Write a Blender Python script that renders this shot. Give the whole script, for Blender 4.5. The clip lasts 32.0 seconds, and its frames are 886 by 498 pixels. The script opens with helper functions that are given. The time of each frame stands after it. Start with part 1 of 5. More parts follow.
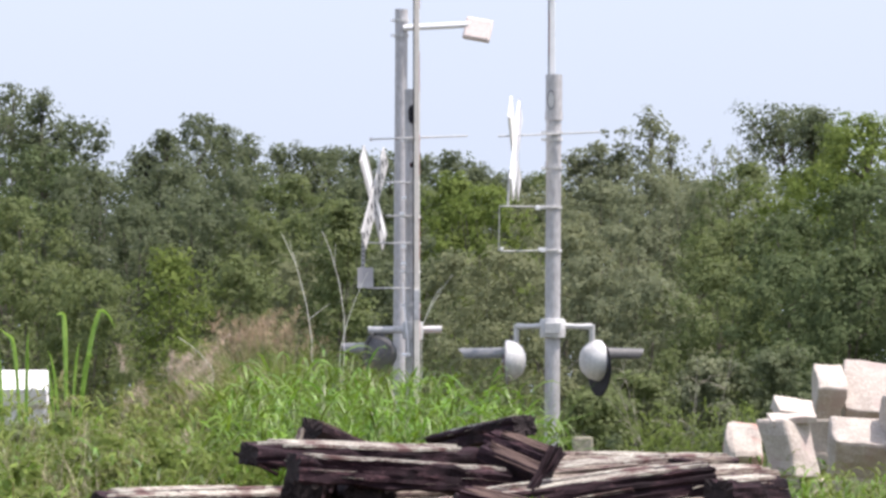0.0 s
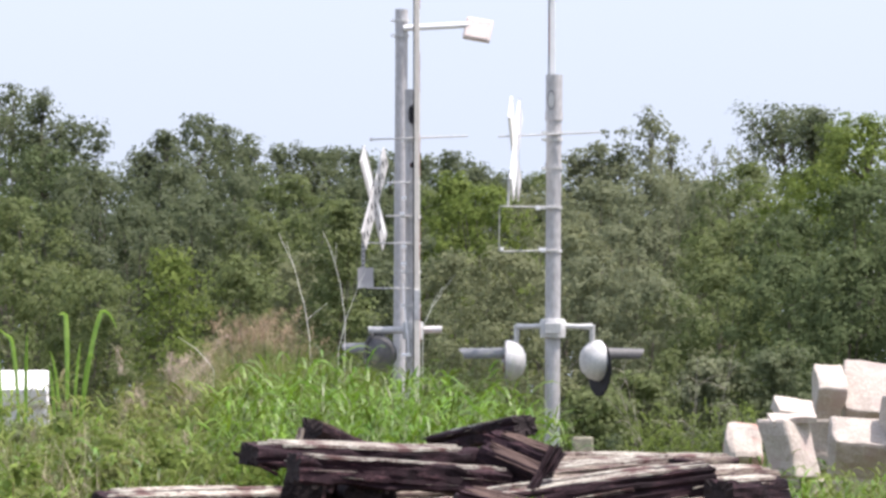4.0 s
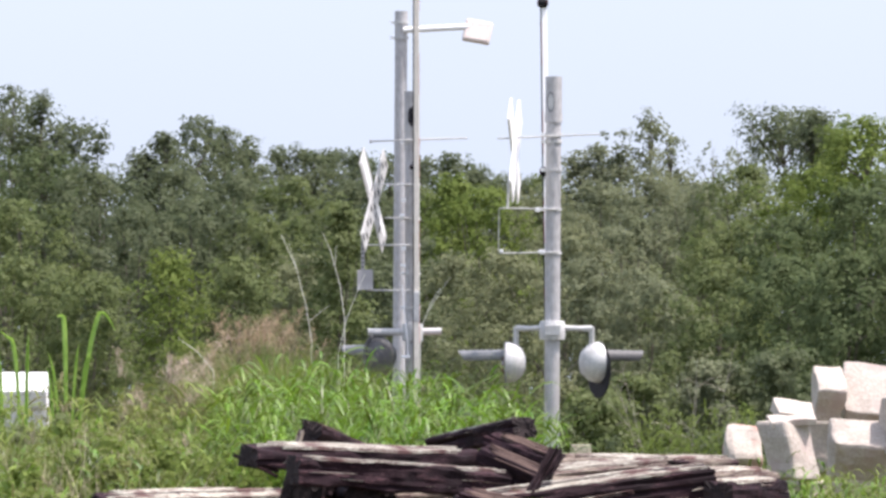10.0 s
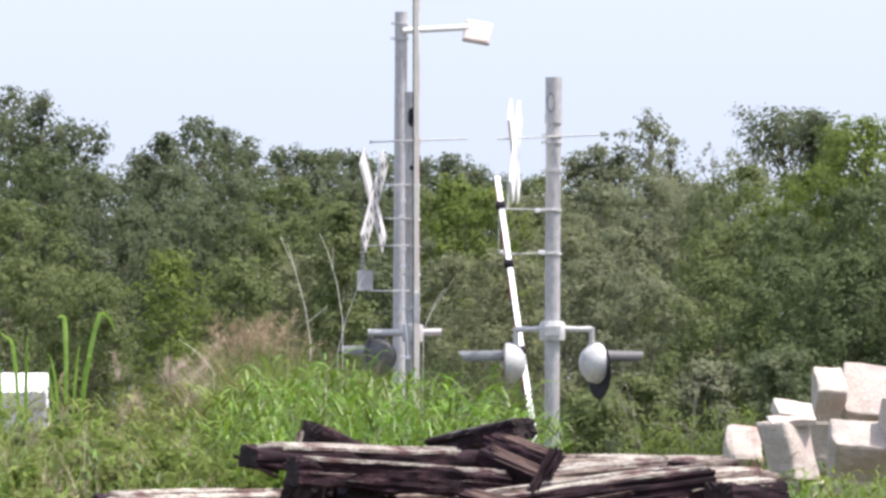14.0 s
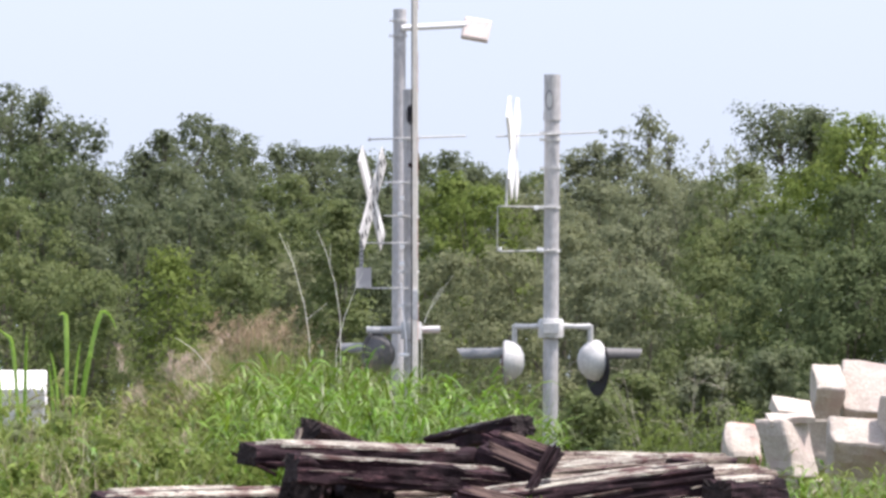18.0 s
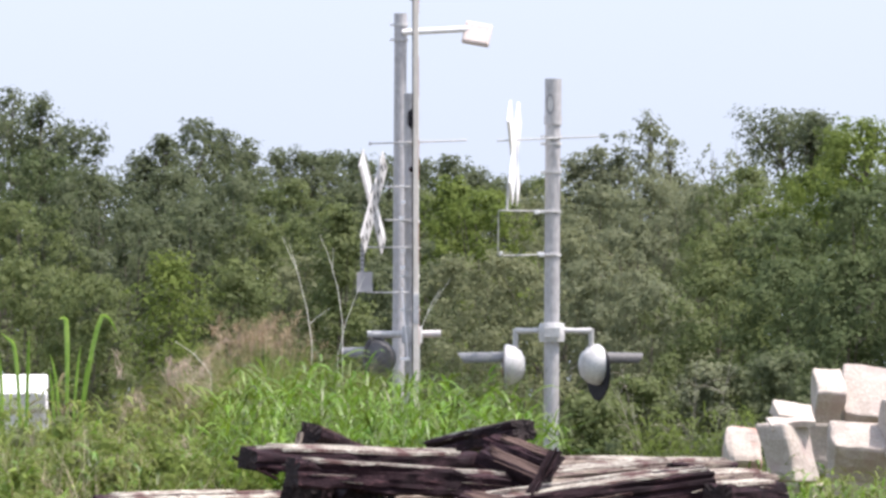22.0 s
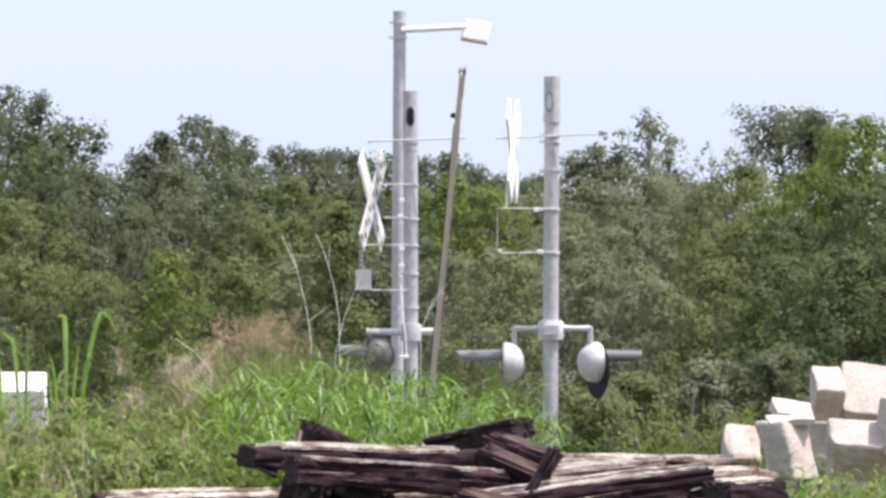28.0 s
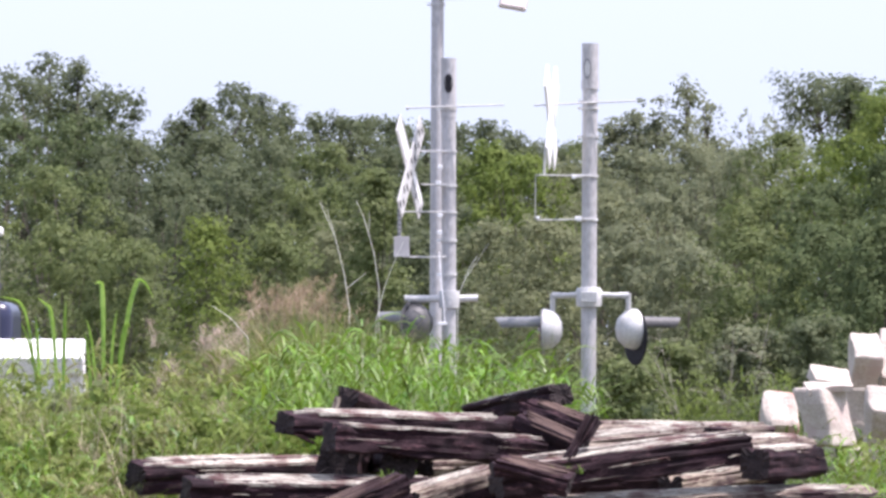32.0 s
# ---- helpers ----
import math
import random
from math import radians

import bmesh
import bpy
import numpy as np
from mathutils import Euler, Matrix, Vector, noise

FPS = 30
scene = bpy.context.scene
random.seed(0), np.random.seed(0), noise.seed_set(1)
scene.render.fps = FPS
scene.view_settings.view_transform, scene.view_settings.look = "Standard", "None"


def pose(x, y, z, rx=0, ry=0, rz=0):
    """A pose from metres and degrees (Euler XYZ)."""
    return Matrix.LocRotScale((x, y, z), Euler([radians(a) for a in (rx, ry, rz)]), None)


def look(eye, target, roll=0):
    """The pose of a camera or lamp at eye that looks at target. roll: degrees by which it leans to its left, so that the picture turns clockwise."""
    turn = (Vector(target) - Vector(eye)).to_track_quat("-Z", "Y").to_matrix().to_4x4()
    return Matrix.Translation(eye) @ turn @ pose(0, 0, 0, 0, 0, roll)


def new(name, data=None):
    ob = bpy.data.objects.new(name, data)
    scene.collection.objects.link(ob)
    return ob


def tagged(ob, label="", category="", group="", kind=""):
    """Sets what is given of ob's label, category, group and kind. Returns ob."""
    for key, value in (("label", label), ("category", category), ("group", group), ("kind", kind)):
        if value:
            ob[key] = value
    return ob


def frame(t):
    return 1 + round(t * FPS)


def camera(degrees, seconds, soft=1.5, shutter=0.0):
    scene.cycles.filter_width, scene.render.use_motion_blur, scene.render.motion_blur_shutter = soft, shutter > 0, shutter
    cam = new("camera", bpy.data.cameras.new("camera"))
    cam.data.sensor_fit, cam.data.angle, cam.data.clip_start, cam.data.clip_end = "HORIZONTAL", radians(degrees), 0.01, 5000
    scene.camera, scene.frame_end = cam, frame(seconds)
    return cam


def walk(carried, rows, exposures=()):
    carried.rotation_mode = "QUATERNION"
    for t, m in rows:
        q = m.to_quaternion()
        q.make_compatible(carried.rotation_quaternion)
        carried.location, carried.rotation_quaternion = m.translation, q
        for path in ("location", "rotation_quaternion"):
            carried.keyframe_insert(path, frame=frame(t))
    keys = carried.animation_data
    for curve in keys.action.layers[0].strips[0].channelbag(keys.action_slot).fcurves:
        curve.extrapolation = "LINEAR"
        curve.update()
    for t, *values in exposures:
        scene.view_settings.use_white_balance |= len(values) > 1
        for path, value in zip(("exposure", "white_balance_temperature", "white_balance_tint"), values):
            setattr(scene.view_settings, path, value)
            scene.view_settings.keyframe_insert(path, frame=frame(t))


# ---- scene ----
cam = camera(5.1012, 32.0, soft=3.0)
walk(cam, [
    (0, pose(0, 0, 2.3, 90.8470, 0, 0.0055)),
    (0.5, pose(0, 0, 2.3, 90.8470, 0, 0.0039)),
    (1, pose(0, 0, 2.3, 90.8392, 0, 0.0055)),
    (1.5, pose(0, 0, 2.3, 90.8473, 0, 0.0049)),
    (2, pose(0, 0, 2.3, 90.8532, 0, 0.0098)),
    (2.5, pose(0, 0, 2.3, 90.8480, 0, 0.0094)),
    (3, pose(0, 0, 2.3, 90.8480, 0, 0.0059)),
    (3.5, pose(0, 0, 2.3, 90.8490, 0, 0.0065)),
    (5.5, pose(0, 0, 2.3, 90.8428, 0, 0.0046)),
    (6, pose(0, 0, 2.3, 90.8571, 0, 0.0007)),
    (6.5, pose(0, 0, 2.3, 90.8441, 0, 0.0000)),
    (7, pose(0, 0, 2.3, 90.8470, 0, 0.0003)),
    (7.5, pose(0, 0, 2.3, 90.8480, 0, 0.0049)),
    (8, pose(0, 0, 2.3, 90.8522, 0, 0.0042)),
    (8.5, pose(0, 0, 2.3, 90.8529, 0, 0.0010)),
    (9, pose(0, 0, 2.3, 90.8431, 0, 0.0000)),
    (9.5, pose(0, 0, 2.3, 90.8685, 0, 0.0042)),
    (10, pose(0, 0, 2.3, 90.8590, 0, 0.0039)),
    (10.5, pose(0, 0, 2.3, 90.8538, 0, 0.0046)),
    (11, pose(0, 0, 2.3, 90.8522, 0, 0.0007)),
    (11.5, pose(0, 0, 2.3, 90.8532, 0, 0.0039)),
    (12, pose(0, 0, 2.3, 90.8522, 0, -0.0042)),
    (12.5, pose(0, 0, 2.3, 90.8682, 0, 0.0039)),
    (13, pose(0, 0, 2.3, 90.8470, 0, 0.0039)),
    (13.5, pose(0, 0, 2.3, 90.8669, 0, 0.0091)),
    (14, pose(0, 0, 2.3, 90.8630, 0, 0.0039)),
    (14.5, pose(0, 0, 2.3, 90.8483, 0, 0.0007)),
    (16.5, pose(0, 0, 2.3, 90.8542, 0, 0.0007)),
    (17, pose(0, 0, 2.3, 90.8626, 0, 0.0010)),
    (17.5, pose(0, 0, 2.3, 90.8467, 0, -0.0039)),
    (18, pose(0, 0, 2.3, 90.8477, 0, -0.0042)),
    (18.5, pose(0, 0, 2.3, 90.8568, 0, -0.0000)),
    (19, pose(0, 0, 2.3, 90.8486, 0, -0.0039)),
    (19.5, pose(0, 0, 2.3, 90.8480, 0, -0.0007)),
    (20, pose(0, 0, 2.3, 90.8630, 0, 0.0007)),
    (20.5, pose(0, 0, 2.3, 90.8590, 0, 0.0007)),
    (21, pose(0, 0, 2.3, 90.8532, 0, 0.0007)),
    (21.5, pose(0, 0, 2.3, 90.8473, 0, -0.0007)),
    (22, pose(0, 0, 2.3, 90.8721, 0, 0.0007)),
    (22.5, pose(0, 0, 2.3, 90.8532, 0, -0.0042)),
    (23, pose(0, 0, 2.3, 90.8682, 0, 0.0000)),
    (23.5, pose(0, 0, 2.3, 90.8590, 0, 0.0007)),
    (24, pose(0, 0, 2.3, 90.8571, 0, -0.0007)),
    (24.5, pose(0, 0, 2.3, 90.8535, 0, 0.0003)),
    (25, pose(0, 0, 2.3, 90.8581, 0, 0.0091)),
    (25.5, pose(0, 0, 2.3, 90.8581, 0, 0.0007)),
    (27.5, pose(0, 0, 2.3, 90.8490, 0, 0.0010)),
    (28, pose(0, 0, 2.3, 90.8587, 0, -0.0052)),
    (28.5, pose(0, 0, 2.3, 90.8535, 0, 0.0003)),
    (29, pose(0, 0, 2.3, 90.8519, 0, 0.0160)),
    (29.1, pose(0, 0, 2.3, 90.9407, 0, 0.0130)),
    (29.2, pose(0, 0, 2.3, 90.8984, 0, 0.0065)),
    (29.3, pose(0, 0, 2.3, 90.8724, 0, 0.0358)),
    (29.4, pose(0, 0, 2.3, 90.8268, 0, 0.0391)),
    (29.5, pose(0, 0, 2.3, 90.6429, 0, 0.0638)),
    (29.6, pose(0, 0, 2.3, 90.6380, 0, 0.0391)),
    (29.7, pose(0, 0, 2.3, 90.6153, 0, 0.0358)),
    (29.8, pose(0, 0, 2.3, 90.5925, 0, 0.0391)),
    (29.9, pose(0, 0, 2.3, 90.6348, 0, 0.0391)),
    (30, pose(0, 0, 2.3, 90.5700, 0, 0.0296)),
    (30.1, pose(0, 0, 2.3, 90.4818, 0, 0.0586)),
    (30.2, pose(0, 0, 2.3, 90.4818, 0, 0.1497)),
    (30.3, pose(0, 0, 2.3, 90.3841, 0, 0.3093)),
    (30.4, pose(0, 0, 2.3, 90.3223, 0, 0.4069)),
    (30.5, pose(0, 0, 2.3, 90.3102, 0, 0.4033)),
    (30.6, pose(0, 0, 2.3, 90.3386, 0, 0.3711)),
    (30.7, pose(0, 0, 2.3, 90.4525, 0, 0.3483)),
    (30.8, pose(0, 0, 2.3, 90.4850, 0, 0.3353)),
    (30.9, pose(0, 0, 2.3, 90.6446, 0, 0.2637)),
    (31, pose(0, 0, 2.3, 90.7227, 0, 0.2106)),
    (31.5, pose(0, 0, 2.3, 90.7087, 0, 0.2093)),
    (32, pose(0, 0, 2.3, 90.6677, 0, 0.2145)),
], exposures=((0, 0.70, 6440, 18), (0.8, 0.77, 6440, 18), (12.0, 0.77, 6440, 18), (12.8, 0.67, 6440, 18), (13.4, 0.67, 6440, 18), (14.0, 0.79, 6440, 18), (15.0, 0.77, 6440, 18), (29.2, 0.78, 6440, 18), (30.0, 0.96, 6420, 18), (30.5, 1.25, 6500, 18), (30.9, 1.07, 6300, 17), (31.2, 1.03, 6250, 18), (32.0, 0.93, 6220, 24)))

# ---- world, sun, exposure ----
SUN_TO = Vector((0.40, -0.06, 0.91)).normalized()
world = bpy.data.worlds.new("hazy_sky")
scene.world = world
world.use_nodes = True
wn = world.node_tree.nodes
wl = world.node_tree.links
sky = wn.new("ShaderNodeTexSky")
sky.sky_type = 'NISHITA'
sky.sun_disc = False
sky.sun_elevation = math.asin(SUN_TO.z)
sky.sun_rotation = math.atan2(SUN_TO.x, SUN_TO.y)
sky.air_density, sky.dust_density, sky.ozone_density = 1.0, 5.0, 1.0
wn["Background"].inputs["Strength"].default_value = 0.139
haze = wn.new("ShaderNodeMix")
haze.data_type = 'RGBA'
haze.inputs["Factor"].default_value = 0.6
haze.inputs["B"].default_value = (4.9, 5.74, 6.8, 1)
wl.new(sky.outputs["Color"], haze.inputs["A"])
wl.new(haze.outputs["Result"], wn["Background"].inputs["Color"])
sun_data = bpy.data.lights.new("sun", 'SUN')
sun_data.energy, sun_data.angle, sun_data.color = 4.3, radians(1.2), (1.0, 0.95, 0.87)
sun = new("sun", sun_data)
sun.matrix_world = look(SUN_TO * 50, (0, 0, 0))


# ---- materials ----
def surface(name, dark, light, scale=6.0, rough=0.6, metal=0.0, bump=0.0, stretch=(1, 1, 1), fine=40.0,
            object_random=0.0, island_random=0.0, through_light=0.0, stain=None, stain_scale=1.3, spec=0.5, low=0.40, high=0.64):
    """Two-scale procedural surface: broad patches, fine grain, optional stains, translucency and variation from piece to piece."""
    m = bpy.data.materials.new(name)
    m.use_nodes = True
    nodes, links = m.node_tree.nodes, m.node_tree.links
    bsdf = nodes["Principled BSDF"]
    coord = nodes.new("ShaderNodeTexCoord")
    mapping = nodes.new("ShaderNodeMapping")
    mapping.inputs["Scale"].default_value = stretch
    links.new(coord.outputs["Object"], mapping.inputs["Vector"])
    broad = nodes.new("ShaderNodeTexNoise")
    broad.inputs["Scale"].default_value, broad.inputs["Detail"].default_value = scale, 5
    grain = nodes.new("ShaderNodeTexNoise")
    grain.inputs["Scale"].default_value, grain.inputs["Detail"].default_value = fine, 3
    for n in (broad, grain):
        links.new(mapping.outputs["Vector"], n.inputs["Vector"])
    blend = nodes.new("ShaderNodeMath")
    blend.operation = 'MULTIPLY_ADD'
    blend.inputs[1].default_value = 0.55
    links.new(grain.outputs["Fac"], blend.inputs[0])
    half = nodes.new("ShaderNodeMath")
    half.operation = 'MULTIPLY'
    half.inputs[1].default_value = 0.5
    links.new(broad.outputs["Fac"], half.inputs[0])
    links.new(half.outputs[0], blend.inputs[2])
    ramp = nodes.new("ShaderNodeValToRGB")
    ramp.color_ramp.elements[0].position, ramp.color_ramp.elements[1].position = low, high
    ramp.color_ramp.elements[0].color, ramp.color_ramp.elements[1].color = (*dark, 1), (*light, 1)
    links.new(blend.outputs[0], ramp.inputs["Fac"])
    colour = ramp.outputs["Color"]
    if stain:
        spots = nodes.new("ShaderNodeTexNoise")
        spots.inputs["Scale"].default_value, spots.inputs["Detail"].default_value = stain_scale, 6
        links.new(coord.outputs["Object"], spots.inputs["Vector"])
        edge = nodes.new("ShaderNodeValToRGB")
        edge.color_ramp.elements[0].position, edge.color_ramp.elements[1].position = 0.52, 0.66
        links.new(spots.outputs["Fac"], edge.inputs["Fac"])
        mix = nodes.new("ShaderNodeMix")
        mix.data_type = 'RGBA'
        links.new(edge.outputs["Color"], mix.inputs["Factor"])
        links.new(colour, mix.inputs["A"])
        mix.inputs["B"].default_value = (*stain, 1)
        colour = mix.outputs["Result"]
    if object_random or island_random:
        source = nodes.new("ShaderNodeObjectInfo") if object_random else nodes.new("ShaderNodeNewGeometry")
        value = source.outputs["Random"] if object_random else source.outputs["Random Per Island"]
        amount = object_random or island_random
        span = nodes.new("ShaderNodeMapRange")
        span.inputs["To Min"].default_value, span.inputs["To Max"].default_value = 1 - amount, 1 + amount
        links.new(value, span.inputs["Value"])
        hue = nodes.new("ShaderNodeHueSaturation")
        links.new(span.outputs["Result"], hue.inputs["Value"])
        shift = nodes.new("ShaderNodeMapRange")
        shift.inputs["To Min"].default_value, shift.inputs["To Max"].default_value = 0.5 - 0.03 * amount, 0.5 + 0.03 * amount
        links.new(value, shift.inputs["Value"])
        links.new(shift.outputs["Result"], hue.inputs["Hue"])
        links.new(colour, hue.inputs["Color"])
        colour = hue.outputs["Color"]
    links.new(colour, bsdf.inputs["Base Color"])
    bsdf.inputs["Roughness"].default_value, bsdf.inputs["Metallic"].default_value = rough, metal
    bsdf.inputs["Specular IOR Level"].default_value = spec
    if bump:
        b = nodes.new("ShaderNodeBump")
        b.inputs["Strength"].default_value, b.inputs["Distance"].default_value = bump, 0.02
        links.new(blend.outputs[0], b.inputs["Height"])
        links.new(b.outputs["Normal"], bsdf.inputs["Normal"])
    if through_light:
        thin = nodes.new("ShaderNodeBsdfTranslucent")
        links.new(colour, thin.inputs["Color"])
        mixer = nodes.new("ShaderNodeMixShader")
        mixer.inputs["Fac"].default_value = through_light
        links.new(bsdf.outputs[0], mixer.inputs[1])
        links.new(thin.outputs[0], mixer.inputs[2])
        links.new(mixer.outputs[0], nodes["Material Output"].inputs["Surface"])
    return m


M_SOIL = surface("soil_with_thatch", (0.05, 0.055, 0.02), (0.16, 0.13, 0.07), 0.7, 0.95, bump=0.6, fine=9)
M_ROAD = surface("worn_asphalt", (0.04, 0.04, 0.042), (0.07, 0.07, 0.07), 3, 0.9, bump=0.3, fine=90)
M_GALV = surface("galvanised_steel", (0.335, 0.33, 0.335), (0.475, 0.47, 0.475), 5, 0.55, 0.1, 0.05, (1, 1, 0.4), stain=(0.33, 0.325, 0.335), stain_scale=2.2)
M_ALU = surface("weathered_aluminium_paint", (0.40, 0.40, 0.40), (0.55, 0.55, 0.54), 6, 0.5, 0.1, 0.05)
M_BRIGHT = surface("bright_reflective_sheet", (0.78, 0.78, 0.78), (0.86, 0.86, 0.86), 9, 0.3, 0.0, spec=0.8)
M_WHITE = surface("white_sign_paint", (0.66, 0.66, 0.66), (0.82, 0.82, 0.8), 6, 0.4)
M_RED = surface("red_reflective_stripe", (0.35, 0.02, 0.03), (0.5, 0.04, 0.05), 10, 0.4)
M_BLACK = surface("flat_black_paint", (0.010, 0.010, 0.013), (0.02, 0.019, 0.024), 8, 0.7, spec=0.2)
M_DARK_GREY = surface("faded_dark_grey_paint", (0.05, 0.05, 0.053), (0.10, 0.10, 0.103), 6, 0.6)
M_REDGLASS = surface("dark_red_lens", (0.05, 0.003, 0.004), (0.08, 0.006, 0.007), 12, 0.15)
M_ARM = surface("bare_fibreglass_arm", (0.62, 0.575, 0.50), (0.74, 0.69, 0.61), 5, 0.5, stretch=(1, 1, 0.3))
M_TIE = surface("creosoted_weathered_timber", (0.019, 0.008, 0.012), (0.105, 0.053, 0.060), 4.0, 0.8, bump=1.0, stretch=(1.2, 7, 7), fine=18,
                object_random=0.35, stain=(0.009, 0.0035, 0.006), stain_scale=3.4, low=0.555, high=0.70, spec=0.2)
M_TIE_PALE = surface("sun_bleached_split_timber", (0.075, 0.040, 0.040), (0.34, 0.295, 0.235), 4.0, 0.85, bump=1.0, stretch=(1.1, 7, 7), fine=18,
                     object_random=0.2, stain=(0.035, 0.018, 0.022), stain_scale=1.9, low=0.42, high=0.62, spec=0.25)
# Sleeper tops: weathered grey, with sunlit brightness put into the colour.
M_TIE_TOP = surface("grey_worn_sunlit_wood", (0.12, 0.080, 0.072), (0.47, 0.46, 0.39), 4.0, 0.9, bump=0.8, stretch=(1.2, 7, 7), fine=20,
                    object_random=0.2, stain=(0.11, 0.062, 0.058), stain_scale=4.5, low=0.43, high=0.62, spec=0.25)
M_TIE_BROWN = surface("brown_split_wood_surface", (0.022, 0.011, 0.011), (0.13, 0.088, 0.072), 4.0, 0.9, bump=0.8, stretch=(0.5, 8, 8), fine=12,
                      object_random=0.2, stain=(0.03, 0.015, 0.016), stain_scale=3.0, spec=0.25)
M_CONC = surface("rough_pale_concrete", (0.35, 0.305, 0.265), (0.49, 0.44, 0.39), 5, 0.9, bump=0.6, fine=38, stain=(0.38, 0.31, 0.28), stain_scale=3.2, object_random=0.1)
M_CONC_RED = surface("concrete_with_brick_stain", (0.37, 0.32, 0.28), (0.52, 0.465, 0.41), 5, 0.9, bump=0.6, fine=38, stain=(0.40, 0.215, 0.18), stain_scale=4.5)
M_SLAB = surface("cream_concrete_slab", (0.25, 0.23, 0.17), (0.38, 0.36, 0.27), 4, 0.9, bump=0.7, fine=30, stain=(0.22, 0.18, 0.16), stain_scale=4.0)
M_END = surface("rotten_black_end_grain", (0.006, 0.003, 0.004), (0.035, 0.022, 0.022), 14, 0.9, bump=1.0, fine=60)
M_CONC_WHITE = surface("whitewashed_concrete", (0.68, 0.67, 0.68), (0.80, 0.79, 0.80), 3, 0.8, bump=0.3, fine=30, stain=(0.62, 0.61, 0.62))
M_CREAM = surface("cream_lamp_housing", (0.52, 0.45, 0.42), (0.62, 0.55, 0.51), 5, 0.45)
M_LEAF = surface("dark_oak_leaves", (0.097, 0.122, 0.064), (0.142, 0.168, 0.089), 0.9, 0.6, fine=5, island_random=0.09, through_light=0.54, spec=0.18)
M_LEAF_GREY = surface("grey_green_leaves", (0.148, 0.172, 0.098), (0.203, 0.223, 0.129), 0.9, 0.6, fine=5, island_random=0.09, through_light=0.54, spec=0.18)
M_LEAF_OLIVE = surface("olive_green_leaves", (0.116, 0.153, 0.056), (0.166, 0.199, 0.079), 0.9, 0.6, fine=5, island_random=0.09, through_light=0.54, spec=0.18)
M_LEAF_LIGHT = surface("yellow_green_leaves", (0.110, 0.155, 0.034), (0.165, 0.213, 0.054), 0.9, 0.7, fine=5, island_random=0.15, through_light=0.45, spec=0.12)
M_LEAF_KHAKI = surface("khaki_green_leaves", (0.163, 0.183, 0.097), (0.222, 0.239, 0.133), 0.9, 0.7, fine=5, island_random=0.09, through_light=0.54, spec=0.12)
M_LEAF_DEEP = surface("deep_green_leaves", (0.073, 0.101, 0.043), (0.113, 0.145, 0.064), 0.9, 0.7, fine=5, island_random=0.18, through_light=0.45, spec=0.12)
M_BARK = surface("grey_brown_bark", (0.07, 0.055, 0.045), (0.19, 0.165, 0.14), 5, 0.95, bump=0.8, stretch=(4, 4, 0.8), fine=20)
M_GRASS = surface("lush_green_grass", (0.060, 0.124, 0.010), (0.170, 0.258, 0.030), 0.8, 0.45, fine=4, island_random=0.65, through_light=0.36, spec=0.5)
M_GRASS_DULL = surface("mixed_dull_grass", (0.105, 0.152, 0.028), (0.226, 0.275, 0.068), 0.7, 0.6, fine=4, island_random=0.4, through_light=0.34, spec=0.15, stain=(0.185, 0.168, 0.082), stain_scale=1.0)
M_STRAW = surface("dry_straw", (0.30, 0.25, 0.16), (0.50, 0.43, 0.31), 1.2, 0.7, fine=6, island_random=0.3, through_light=0.25)
M_PLUME = surface("pinkish_seed_plumes", (0.36, 0.27, 0.22), (0.60, 0.49, 0.42), 1.5, 0.8, fine=8, island_random=0.3, through_light=0.35)
M_RUST = surface("rusty_seed_heads", (0.27, 0.195, 0.125), (0.48, 0.37, 0.26), 1.5, 0.8, fine=8, island_random=0.3, through_light=0.35)
M_GALV_DULL = surface("dull_grey_steel", (0.16, 0.165, 0.175), (0.24, 0.245, 0.25), 5, 0.6, 0.1, 0.05)
M_STALK = surface("bleached_dry_stalk", (0.62, 0.59, 0.53), (0.84, 0.81, 0.75), 5, 0.8, fine=30)
M_TWIG = surface("pale_grey_twigs", (0.24, 0.22, 0.175), (0.38, 0.35, 0.29), 6, 0.9, fine=25)
M_CANE = surface("broad_cane_leaf", (0.22, 0.38, 0.055), (0.38, 0.56, 0.12), 2.0, 0.35, fine=12, through_light=0.4, spec=0.6)
M_BLUE = surface("dark_blue_car_paint", (0.012, 0.014, 0.045), (0.02, 0.023, 0.06), 3, 0.3, spec=0.6)
M_GLASS_DARK = surface("tinted_window_glass", (0.01, 0.011, 0.013), (0.014, 0.015, 0.017), 3, 0.08)
M_RUBBER = surface("tyre_rubber", (0.015, 0.015, 0.015), (0.03, 0.03, 0.03), 12, 0.85)


# ---- mesh helpers ----
def link(name, bm, material, parent=None, label="", base=None, smooth=False):
    me = bpy.data.meshes.new(name)
    if base is not None:
        bmesh.ops.translate(bm, verts=bm.verts, vec=-Vector(base))
    bm.to_mesh(me)
    bm.free()
    me.materials.append(material)
    if smooth:
        me.shade_smooth()
        me.set_sharp_from_angle(angle=radians(42))
    ob = new(name, me)
    ob.parent = parent
    if label:
        ob["label"] = label
    return ob


def thing(name, at, label, category, group="", kind=""):
    ob = new(name)
    ob.location = at
    ob.empty_display_size = 0.2
    return tagged(ob, label, category, group, kind)


